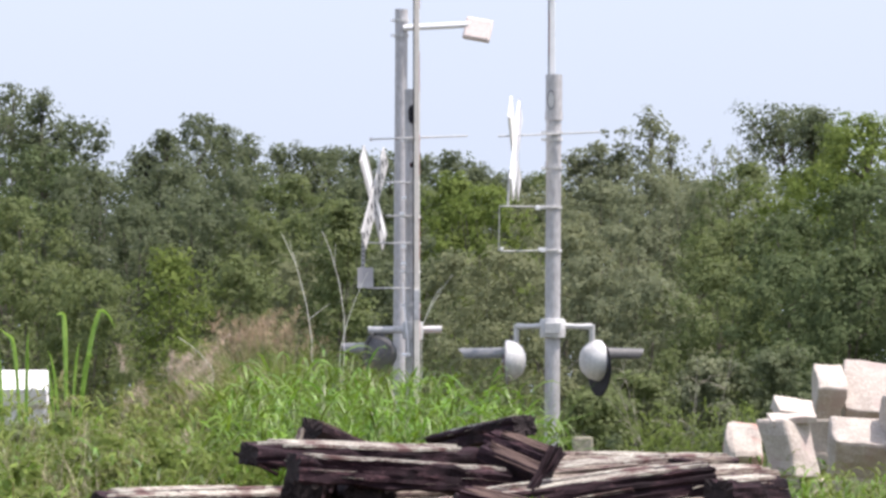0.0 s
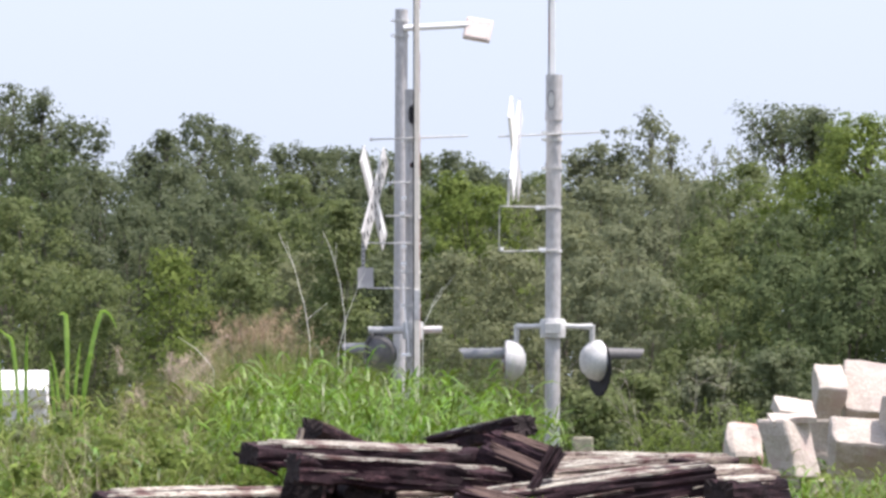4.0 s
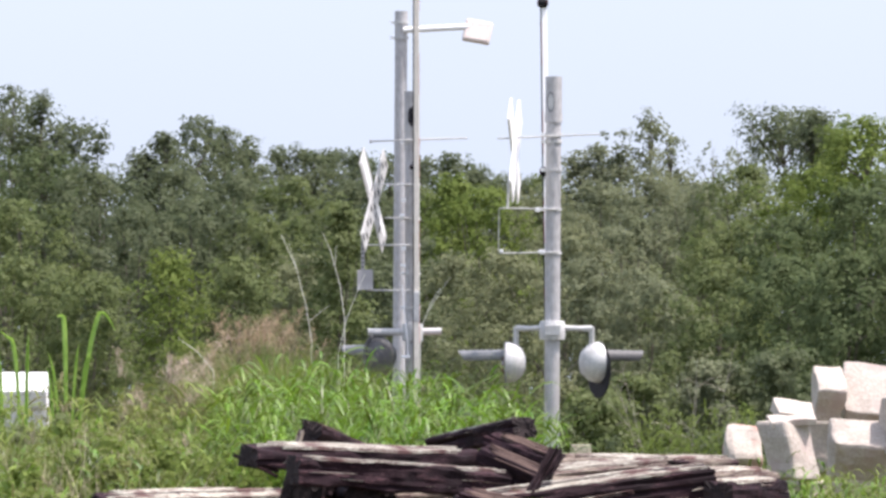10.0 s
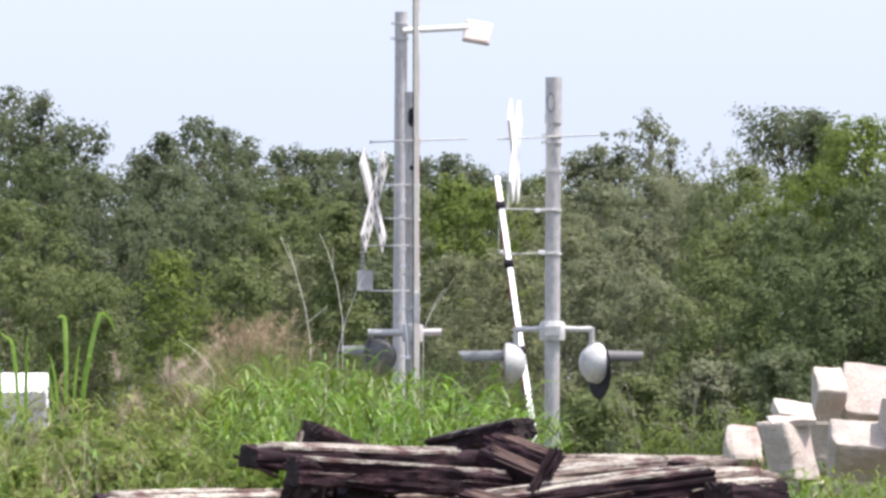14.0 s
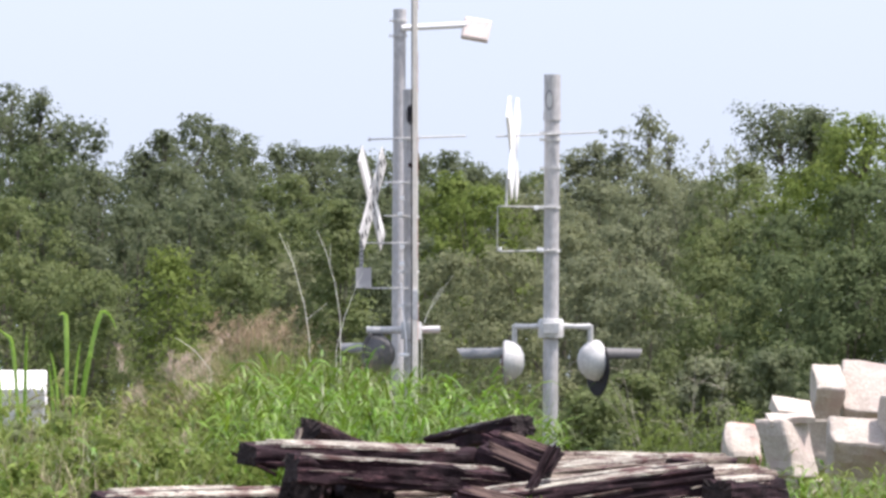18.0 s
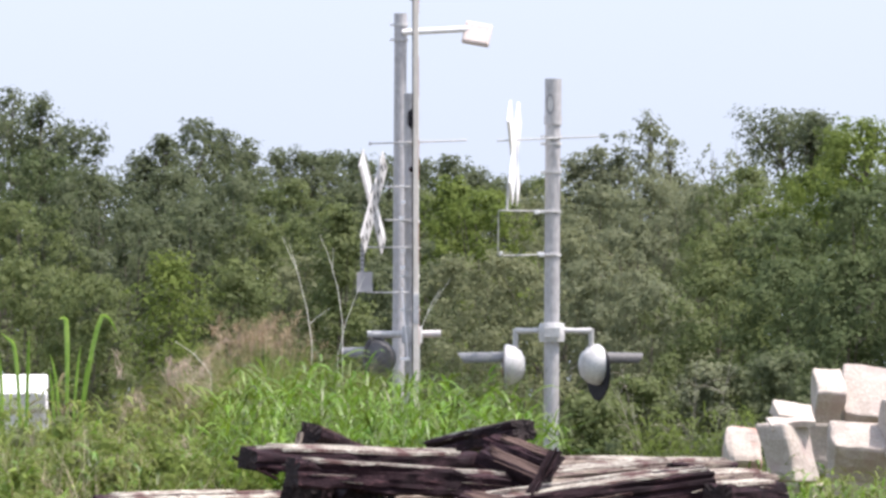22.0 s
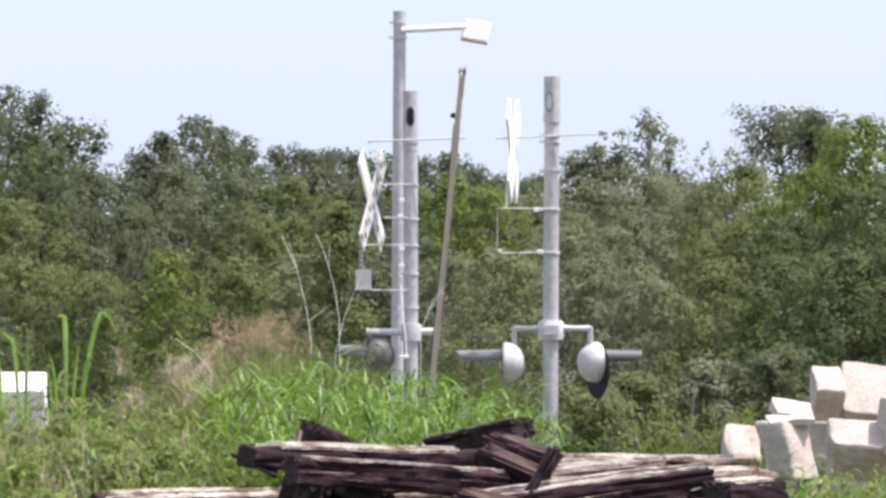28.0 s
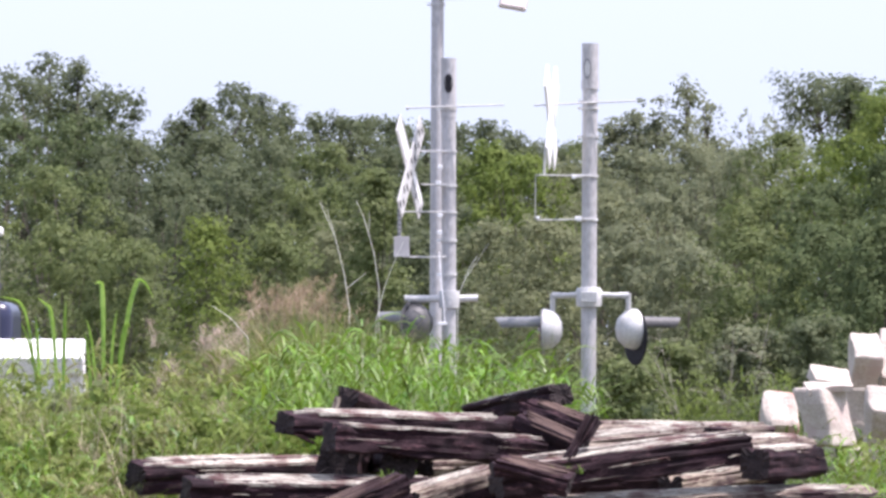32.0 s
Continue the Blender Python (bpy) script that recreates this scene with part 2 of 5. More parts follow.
def tube_bm(points, radii, sides=10, bm=None, cap=True):
    """A tapered tube along a line of points."""
    bm = bm or bmesh.new()
    rings = []
    pts = [Vector(p) for p in points]
    for i, p in enumerate(pts):
        ahead = pts[min(i + 1, len(pts) - 1)] - pts[max(i - 1, 0)]
        side = ahead.cross(Vector((0.31, 0.95, 0.05)) if abs(ahead.normalized().y) < 0.9 else Vector((1, 0, 0.2))).normalized()
        other = ahead.cross(side).normalized()
        r = radii[i] if isinstance(radii, (list, tuple)) else radii
        rings.append([bm.verts.new(p + (side * math.cos(a) + other * math.sin(a)) * r)
                      for a in (2 * math.pi * k / sides for k in range(sides))])
    for a, b in zip(rings, rings[1:]):
        for k in range(sides):
            bm.faces.new((a[k], a[(k + 1) % sides], b[(k + 1) % sides], b[k]))
    if cap:
        bm.faces.new(rings[0][::-1])
        bm.faces.new(rings[-1])
    bmesh.ops.recalc_face_normals(bm, faces=bm.faces)
    return bm


def box_bm(size, m=Matrix(), bevel=0.004, segments=2):
    bm = bmesh.new()
    bmesh.ops.create_cube(bm, size=1, matrix=m @ Matrix.Diagonal((*size, 1)))
    if bevel:
        bmesh.ops.bevel(bm, geom=list(bm.edges), offset=bevel, segments=segments, affect='EDGES', profile=0.6)
    return bm


def lathe_bm(profile, m=Matrix(), sides=24):
    """Turns (radius, height) pairs round the local z axis."""
    bm = bmesh.new()
    rings = [[bm.verts.new(m @ Vector((r * math.cos(a), r * math.sin(a), h))) for a in (2 * math.pi * k / sides for k in range(sides))]
             for r, h in profile]
    for a, b in zip(rings, rings[1:]):
        for k in range(sides):
            bm.faces.new((a[k], a[(k + 1) % sides], b[(k + 1) % sides], b[k]))
    bmesh.ops.recalc_face_normals(bm, faces=bm.faces)
    return bm


def axis_pose(at, direction, up=(0, 0, 1)):
    """Local z along the direction."""
    z = Vector(direction).normalized()
    x = Vector(up).cross(z).normalized()
    y = z.cross(x)
    return Matrix.Translation(at) @ Matrix((x, y, z)).transposed().to_4x4()


def sheet_mesh(name, verts, quads):
    """A mesh from arrays of corners and quads."""
    me = bpy.data.meshes.new(name)
    n, q = len(verts), len(quads)
    me.vertices.add(n)
    me.vertices.foreach_set("co", np.ascontiguousarray(verts, dtype=np.float32).ravel())
    me.loops.add(q * 4)
    me.loops.foreach_set("vertex_index", np.ascontiguousarray(quads, dtype=np.int32).ravel())
    me.polygons.add(q)
    me.polygons.foreach_set("loop_start", np.arange(0, q * 4, 4, dtype=np.int32))
    me.update(calc_edges=True)
    me.validate()
    return me


# ---- ground ----
def ground_z(x, y):
    """Field by the camera, a low berm with the pile and the weeds, then the road side."""
    s = lambda a, b, v: np.clip((v - a) / (b - a), 0, 1) ** 2 * (3 - 2 * np.clip((v - a) / (b - a), 0, 1))
    z = 0.7 - 0.3 * s(10, 45, y) + 0.8 * s(56, 80, y) - 1.1 * s(85, 89, y)
    z = z - 0.16 * s(-3.0, -2.5, x) * (1 - s(2.6, 3.0, x)) * s(66, 69, y) * (1 - s(73, 75, y))
    return z + 0.05 * np.sin(x * 1.3 + y * 0.7) * s(50, 70, y) * (1 - s(84, 88, y))


def build_ground():
    ys = np.concatenate([np.linspace(-60, 40, 26), np.linspace(42, 100, 88), np.linspace(103, 220, 40), np.geomspace(230, 3000, 26)])
    xs = np.concatenate([-np.geomspace(30, 3000, 22)[::-1], np.linspace(-28, 28, 100), np.geomspace(30, 3000, 22)])
    gx, gy = np.meshgrid(xs, ys)
    verts = np.stack([gx, gy, ground_z(gx, gy)], -1).reshape(-1, 3)
    i = np.arange(len(ys) - 1)[:, None] * len(xs) + np.arange(len(xs) - 1)[None]
    quads = np.stack([i, i + 1, i + 1 + len(xs), i + len(xs)], -1).reshape(-1, 4)
    ob = new("ground", sheet_mesh("ground", verts, quads))
    ob.data.materials.append(M_SOIL)
    ob.data.shade_smooth()
    tagged(ob, "weedy field with a low earth berm of thatch and soil", "ground", kind="structure")
    road = link("road", box_bm((60, 5.6, 0.12), pose(0, 93.8, 0.08), 0.02), M_ROAD)
    tagged(road, "grey worn asphalt road through the level crossing", "road", kind="structure")


build_ground()


# ---- trees ----
def leaf_cloud(name, centres, radii, per_clump, length, rng, squash=0.8, facing=None):
    """Many small pointed leaves round the clump centres; facing turns them to the light on the outside of their bough."""
    n = len(centres) * per_clump
    c = np.repeat(centres, per_clump, 0)
    r = np.repeat(radii, per_clump)[:, None]
    d = rng.normal(size=(n, 3))
    d /= np.linalg.norm(d, axis=1, keepdims=True)
    p = c + d * r * (rng.random((n, 1)) ** 0.45) * np.array([1, 1, squash])
    normal = rng.normal(size=(n, 3)) * 0.36 + d * 0.9 + np.array([0, 0, 0.6])
    if facing is not None:
        normal = rng.normal(size=(n, 3)) * 0.26 + d * 0.42 + np.repeat(facing, per_clump, 0) * 0.62 + np.array([0, 0, 0.55])
    normal /= np.linalg.norm(normal, axis=1, keepdims=True)
    along = np.cross(normal, rng.normal(size=(n, 3)))
    along /= np.linalg.norm(along, axis=1, keepdims=True)
    across = np.cross(normal, along)
    size = length * rng.uniform(0.6, 1.35, (n, 1))
    verts = np.stack([p - along * size * 0.5, p + across * size * 0.32, p + along * size * 0.5, p - across * size * 0.32], 1).reshape(-1, 3)
    return sheet_mesh(name, verts, np.arange(n * 4).reshape(-1, 4))


def build_tree(x, y, top, half, seed, material, name="oak_tree", low=0.5, foot=0.95, leaves=21000, leaf=0.056, airy=0.0, label="", trunk=0.08, dead=0):
    """A trunk with limbs and a crown of boughs made of small sprays; airy trees let the sky through towards the top."""
    rng = np.random.default_rng(seed)
    z0 = float(ground_z(x, y))
    tree = thing(name, (x, y, z0), label, "tree" if "tree" in name else "shrub", "trees along the far field edge" if "tree" in name else "shrubs below the trees")
    h = top - z0
    half *= 1.12 if half > 0.3 else 1.0
    boughs = int(58 * (h - low) / 4.5 + 16)
    k = np.arange(boughs)
    level = ((k + 0.5) / boughs) ** 0.8
    ang = k * 2.39996 + rng.uniform(0, 6.28)
    foot = max(half, foot)
    width = np.interp(level, [0, 0.3, 0.7, 0.86, 0.95, 1.0], [foot * 0.8, foot, half, half * 0.8, half * 0.5, half * 0.15])
    size = rng.uniform(0.14, 0.40, boughs) * np.interp(level, [0, 0.6, 0.85, 1.0], [1.25, 1.05, 0.85, 0.6])
    rad = np.maximum(width - size * 0.4, 0.02) * np.sqrt(rng.uniform(0.05, 1.15, boughs))
    boughs_c = np.stack([rad * np.cos(ang), rad * np.sin(ang), np.minimum(low + level * (h - low), h - size * 0.75)], 1)
    sprays = 7
    d = rng.normal(size=(boughs * sprays, 3))
    d /= np.linalg.norm(d, axis=1, keepdims=True)
    c = np.repeat(boughs_c, sprays, 0) + d * np.repeat(size, sprays)[:, None] * rng.uniform(0.45, 1.05, (boughs * sprays, 1)) * np.array([1, 1, 0.8])
    r = rng.uniform(0.06, 0.19, len(c)) * np.repeat(np.interp(level, [0, 0.7, 1.0], [1.1, 1.05, 0.85]), sprays)
    facing = np.array(d)
    up = np.flatnonzero(c[:, 2] > 0.82 * h)
    if len(up):
        pick = rng.choice(up, max(6, len(up) // 3))
        rise = rng.uniform(0.03, 0.26, len(pick))
        c = np.concatenate([c, c[pick] + np.stack([rng.normal(0, 0.05, len(pick)), rng.normal(0, 0.05, len(pick)), rise], 1)])
        r = np.concatenate([r, rng.uniform(0.03, 0.07, len(pick))])
        facing = np.concatenate([facing, facing[pick]])
    loose = rng.integers(0, boughs, 70)
    way = rng.normal(size=(70, 3))
    way /= np.linalg.norm(way, axis=1, keepdims=True)
    c = np.concatenate([c, boughs_c[loose] + way * size[loose][:, None] * rng.uniform(1.0, 1.5, (70, 1))])
    r = np.concatenate([r, rng.uniform(0.025, 0.075, 70)])
    facing = np.concatenate([facing, way])
    crownwise = c / np.maximum(np.linalg.norm(c * np.array([1, 1, 0]), axis=1, keepdims=True), 0.2) * np.array([1, 1, 0])
    facing = facing * 0.75 + crownwise * 0.55
    c[:, 2] = np.clip(c[:, 2], 0.1, h)
    if airy:
        keep = rng.random(len(c)) > airy * np.clip((c[:, 2] / h - 0.66) * 4, 0, 1)
        c, r, facing = c[keep], r[keep], facing[keep]
    share = r ** 1.8 / np.sum(r ** 1.8)
    count = rng.multinomial(leaves, share)
    me = leaf_cloud("crown", np.repeat(c, count, 0), np.repeat(r, count), 1, leaf, rng, facing=np.repeat(facing, count, 0))
    me.materials.append(material)
    crown = new("crown", me)
    crown.parent = tree
    bm = tube_bm([(0, 0, -0.1), (0.05, 0.03, h * 0.25), (-0.04, 0.05, h * 0.5), (0.03, 0, h * 0.8)], [trunk, trunk * 0.8, trunk * 0.55, trunk * 0.2], 8)
    for k, end in enumerate(boughs_c[rng.permutation(boughs)[: 18 if "tree" in name else 7]]):
        start = Vector((0, 0.02, max(0.15, min(end[2] * 0.6 if low < 3 else end[2] - 0.35, h * 0.88))))
        end = Vector(end)
        mid = start.lerp(end, 0.5) + Vector((0, 0, -0.08 * (end - start).length))
        tube_bm([start, mid, end], [trunk * 0.3, trunk * 0.18, trunk * 0.06], 6, bm)
    link("trunk", bm, M_BARK, tree, smooth=True)
    for k in range(dead):
        a = rng.uniform(0, 2 * np.pi)
        z = rng.uniform(0.4, 0.72) * h
        reach = foot * rng.uniform(0.9, 1.2)
        p = [Vector((reach * f * math.cos(a), -abs(reach * f * math.sin(a)) - 0.1 * f, z + 0.35 * f ** 1.5 * rng.uniform(0.2, 1))) for f in (0.4, 0.7, 1.0)]
        twig = tube_bm(p, [0.013, 0.009, 0.004], 5)
        for f in (0.5, 0.8):
            q = p[1].lerp(p[2], f)
            tube_bm([q, q + Vector((rng.uniform(-0.2, 0.2), -0.05, rng.uniform(0.05, 0.25)))], [0.008, 0.003], 5, twig)
        link("dead_branch", twig, M_TWIG, tree, "bare pale dead branch")
    return tree


OAK = "dark green oak tree with a dense uneven crown"
AIRY = "thin grey-green tree with an airy crown against the sky"
KHAKI = "khaki green oak tree with a broad uneven crown"
LIGHT = "yellow-green oak tree with a rounded leafy crown"
OLIVE = "olive green oak tree with a broad uneven crown"
build_tree(-7.011, 142, 6.56, 1.1, 11, M_LEAF, low=3.0, leaves=8200, label=OAK)
build_tree(-6.061, 140, 6.675, 0.55, 12, M_LEAF, low=3.0, leaves=8200, label=OAK, airy=0.35)
build_tree(-5.639, 139, 6.596, 0.26, 13, M_LEAF, low=3.0, leaves=8200, label=OAK, airy=0.5)
build_tree(-5.12, 138, 6.19, 0.20, 14, M_LEAF, low=2.0, leaves=8500, label=OAK, airy=0.6)
build_tree(-6.35, 139, 6.344, 0.7, 15, M_LEAF, low=3.0, leaves=8200, label=OAK)
build_tree(-4.865, 139, 6.15, 0.17, 16, M_LEAF, low=2.0, leaves=8000, label=OAK, airy=0.65)
build_tree(-5.50, 140, 6.158, 0.36, 17, M_LEAF, low=3.0, leaves=8200, label=OAK, airy=0.2)
build_tree(-3.467, 139, 6.225, 0.5, 18, M_LEAF, low=3.0, leaves=8200, label=OAK, airy=0.25)
build_tree(-3.873, 138, 5.985, 0.42, 19, M_LEAF, low=3.0, leaves=8200, label=OAK, airy=0.25)
build_tree(-4.171, 138, 5.687, 0.35, 20, M_LEAF, low=3.0, leaves=8200, label=OAK, airy=0.2)
build_tree(-3.094, 140, 6.102, 0.42, 21, M_LEAF, low=3.0, leaves=8200, label=OAK, airy=0.25)
build_tree(-2.756, 141, 6.001, 0.45, 22, M_LEAF, low=3.0, leaves=8200, label=OAK, airy=0.2)
build_tree(-2.291, 142, 5.882, 0.55, 23, M_LEAF, low=3.0, leaves=8200, label=OAK, airy=0.2)
build_tree(-1.904, 142, 5.834, 0.5, 24, M_LEAF, low=3.0, leaves=8200, label=OAK, airy=0.2)
build_tree(-1.576, 143, 5.875, 0.55, 25, M_LEAF, low=3.0, leaves=8200, label=OAK, airy=0.2)
build_tree(-1.162, 142, 5.818, 0.5, 26, M_LEAF, low=3.0, leaves=8200, label=OAK, airy=0.2)
build_tree(-0.753, 141, 5.745, 0.6, 27, M_LEAF, low=3.0, leaves=8200, label=OAK, airy=0.2)
build_tree(-0.321, 145, 5.793, 0.5, 28, M_LEAF, low=3.0, leaves=8200, label=OAK, airy=0.2)
build_tree(0.091, 145, 5.859, 0.42, 29, M_LEAF, low=3.0, leaves=8200, label=OAK, airy=0.25)
build_tree(0.423, 146, 5.718, 0.4, 30, M_LEAF, low=3.0, leaves=8200, label=OAK, airy=0.2)
build_tree(0.802, 147, 5.607, 0.5, 31, M_LEAF, low=3.0, leaves=8200, label=OAK, airy=0.2)
build_tree(1.178, 147, 5.574, 0.45, 32, M_LEAF, low=3.0, leaves=8200, label=OAK, airy=0.2)
build_tree(1.543, 146, 5.585, 0.45, 33, M_LEAF_OLIVE, low=3.0, leaves=8200, label=OLIVE, airy=0.2)
build_tree(1.931, 141, 5.793, 0.36, 34, M_LEAF_GREY, low=3.0, leaves=8200, label=AIRY, airy=0.4, dead=3)
build_tree(2.211, 141, 5.857, 0.3, 35, M_LEAF_GREY, low=3.0, leaves=8200, label=AIRY, airy=0.5, dead=3)
build_tree(2.474, 140, 6.023, 0.3, 36, M_LEAF_GREY, low=3.0, leaves=8200, label=AIRY, airy=0.75, dead=3)
build_tree(2.891, 139, 6.344, 0.3, 37, M_LEAF_GREY, low=3.0, leaves=8200, label=AIRY, airy=0.75, dead=3)
build_tree(3.19, 140, 6.102, 0.24, 38, M_LEAF_GREY, low=3.0, leaves=8200, label=AIRY, airy=0.8, dead=3)
build_tree(3.413, 141, 5.50, 0.24, 39, M_LEAF_GREY, low=3.0, leaves=8200, label=AIRY, airy=0.85, dead=3)
build_tree(3.84, 142, 5.98, 0.32, 40, M_LEAF_GREY, low=4.3, leaves=1500, label=AIRY, airy=0.9, dead=5, trunk=0.03)
build_tree(4.21, 141, 6.05, 0.30, 41, M_LEAF_GREY, low=4.4, leaves=1300, label=AIRY, airy=0.9, dead=4, trunk=0.03)
build_tree(4.56, 134, 6.22, 0.50, 42, M_LEAF, low=5.42, foot=0.50, leaves=3200, label="dark green tree with a flat spreading crown against the sky", airy=0.25, trunk=0.05)
build_tree(4.92, 132, 6.10, 0.32, 43, M_LEAF, low=5.2, foot=0.32, leaves=3000, label="dark green tree with a flat spreading crown against the sky", airy=0.3)
build_tree(5.18, 130, 5.90, 0.45, 44, M_LEAF_LIGHT, low=2.0, leaves=12500, label=LIGHT, airy=0.15)
build_tree(4.55, 146, 5.52, 0.6, 101, M_LEAF_OLIVE, low=2.0, leaves=9000, label=OLIVE)
build_tree(5.15, 146, 5.60, 0.6, 102, M_LEAF_OLIVE, low=2.0, leaves=9000, label=OLIVE)
build_tree(3.85, 147, 5.45, 0.5, 103, M_LEAF_GREY, low=2.0, leaves=9000, label=AIRY)
build_tree(5.214, 123, 5.794, 0.6, 45, M_LEAF_LIGHT, low=3.0, leaves=8200, label=LIGHT, airy=0.1)
build_tree(6.069, 127, 5.821, 0.9, 46, M_LEAF_OLIVE, low=3.0, leaves=8200, label=OLIVE)
build_tree(-6.378, 133, 5.61, 1.1, 47, M_LEAF_DEEP, low=0.9, leaves=13800, label=OAK)
build_tree(-5.43, 132, 5.615, 1.1, 48, M_LEAF_DEEP, low=0.9, leaves=13800, label=OAK)
build_tree(-4.57, 131, 5.337, 1.0, 49, M_LEAF, low=0.9, leaves=13800, label=OAK)
build_tree(-3.658, 133, 5.413, 1.1, 50, M_LEAF, low=0.9, leaves=13800, label=OAK)
build_tree(-2.73, 132, 5.3, 1.1, 51, M_LEAF, low=0.9, leaves=13800, label=OAK)
build_tree(-1.965, 131, 5.166, 1.0, 52, M_LEAF_OLIVE, low=0.9, leaves=13800, label=OLIVE)
build_tree(-1.08, 132, 5.165, 1.1, 53, M_LEAF, low=0.9, leaves=13800, label=OAK)
build_tree(-0.335, 134, 5.117, 1.0, 54, M_LEAF_OLIVE, low=0.9, leaves=13800, label=OAK)
build_tree(0.12, 132, 5.255, 0.7, 55, M_LEAF_LIGHT, low=0.9, leaves=13800, label=LIGHT, dead=3)
build_tree(0.566, 131, 5.054, 0.8, 56, M_LEAF_LIGHT, low=0.9, leaves=13800, label=LIGHT)
build_tree(1.34, 134, 5.079, 1.0, 57, M_LEAF_KHAKI, low=0.9, leaves=13800, label=KHAKI)
build_tree(2.07, 132, 5.165, 1.0, 58, M_LEAF_GREY, low=0.9, leaves=13800, label=AIRY, dead=3)
build_tree(2.841, 133, 5.308, 1.0, 59, M_LEAF_GREY, low=0.9, leaves=13800, label=AIRY, dead=3)
build_tree(3.394, 131, 5.143, 0.8, 60, M_LEAF_GREY, low=0.9, leaves=13800, label=AIRY, dead=3)
build_tree(3.868, 127, 5.273, 0.9, 61, M_LEAF_OLIVE, low=0.9, leaves=13800, label=OLIVE)
build_tree(4.622, 124, 5.146, 1.0, 62, M_LEAF_LIGHT, low=0.9, leaves=13800, label=LIGHT)
build_tree(4.976, 119, 4.836, 0.9, 63, M_LEAF_DEEP, low=0.9, leaves=13800, label=OAK, dead=3)
build_tree(5.656, 122, 5.073, 1.0, 64, M_LEAF_DEEP, low=0.9, leaves=13800, label=OAK)
build_tree(-5.513, 127, 4.826, 1.1, 65, M_LEAF_OLIVE, low=0.9, leaves=13800, label=OLIVE)
build_tree(-3.925, 127, 4.717, 1.1, 66, M_LEAF, low=0.9, leaves=13800, label=OAK)
build_tree(-3.132, 127, 4.826, 1.1, 67, M_LEAF, low=0.9, leaves=13800, label=OAK)
build_tree(-2.194, 127, 4.609, 1.1, 68, M_LEAF_OLIVE, low=0.9, leaves=13800, label=OLIVE)
build_tree(-0.611, 128, 4.482, 1.0, 69, M_LEAF, low=0.9, leaves=13800, label=OAK)
build_tree(1.571, 128, 4.482, 1.0, 70, M_LEAF_KHAKI, low=0.9, leaves=13800, label=KHAKI)
build_tree(2.425, 127, 4.537, 1.0, 71, M_LEAF_GREY, low=0.9, leaves=13800, label=AIRY, dead=3)
build_tree(3.495, 124, 4.484, 1.0, 72, M_LEAF_OLIVE, low=0.9, leaves=13800, label=OLIVE)
build_tree(4.2, 120, 4.482, 1.0, 73, M_LEAF_DEEP, low=0.9, leaves=13800, label=OAK)

for i in range(15):
    px = -6.9 + 0.78 * i
    build_tree(px, 150 + 0.6 * math.sin(i * 2.1), 5.35 + (0.35 if px < -4.4 else 0.0) + 0.12 * math.sin(i * 1.7), 0.62, 120 + i, M_LEAF_DEEP, low=1.4, foot=0.7, leaves=6000, label="dark oak tree standing behind the front row of trees")

SHRUB = "dense green shrub in front of the trees"
for i, (px, dist, pz, half, mat_) in enumerate((
        (-5.86, 118, 3.775, 0.8, M_LEAF_GREY), (-4.946, 117, 3.929, 0.8, M_LEAF_OLIVE), (-4.08, 116, 3.75, 0.75, M_LEAF_OLIVE),
        (-2.42, 117, 3.929, 0.7, M_LEAF_OLIVE), (-1.636, 118, 3.976, 0.7, M_LEAF_KHAKI), (-1.181, 113, 4.50, 0.36, M_LEAF_OLIVE),
        (-0.685, 116, 3.849, 0.7, M_LEAF), (0.106, 117, 3.962, 0.75, M_LEAF_KHAKI), (0.751, 114, 3.984, 0.75, M_LEAF_KHAKI),
        (1.687, 116, 3.882, 0.7, M_LEAF_GREY), (2.391, 115, 3.737, 0.75, M_LEAF_GREY), (3.12, 113, 3.841, 0.75, M_LEAF_OLIVE),
        (3.856, 112, 3.891, 0.75, M_LEAF_DEEP), (4.475, 110, 3.925, 0.75, M_LEAF_DEEP), (1.985, 104, 2.507, 0.55, M_LEAF_OLIVE),
        (2.754, 104, 2.655, 0.6, M_LEAF_GREY), (1.498, 103, 2.359, 0.5, M_LEAF_OLIVE), (3.463, 104, 2.773, 0.65, M_LEAF), (5.1, 110, 3.987, 0.75, M_LEAF_DEEP))):
    build_tree(px, dist, pz, half, 160 + i, mat_, "shrub", low=0.15, foot=0.8, leaves=11000, leaf=0.058, label=SHRUB, trunk=0.05)
build_tree(-2.97, 108, 3.90, 0.46, 190, M_LEAF_LIGHT, "shrub", low=0.3, foot=0.5, leaves=8000, leaf=0.05, label="rounded olive green bush with a shaded underside", trunk=0.05)


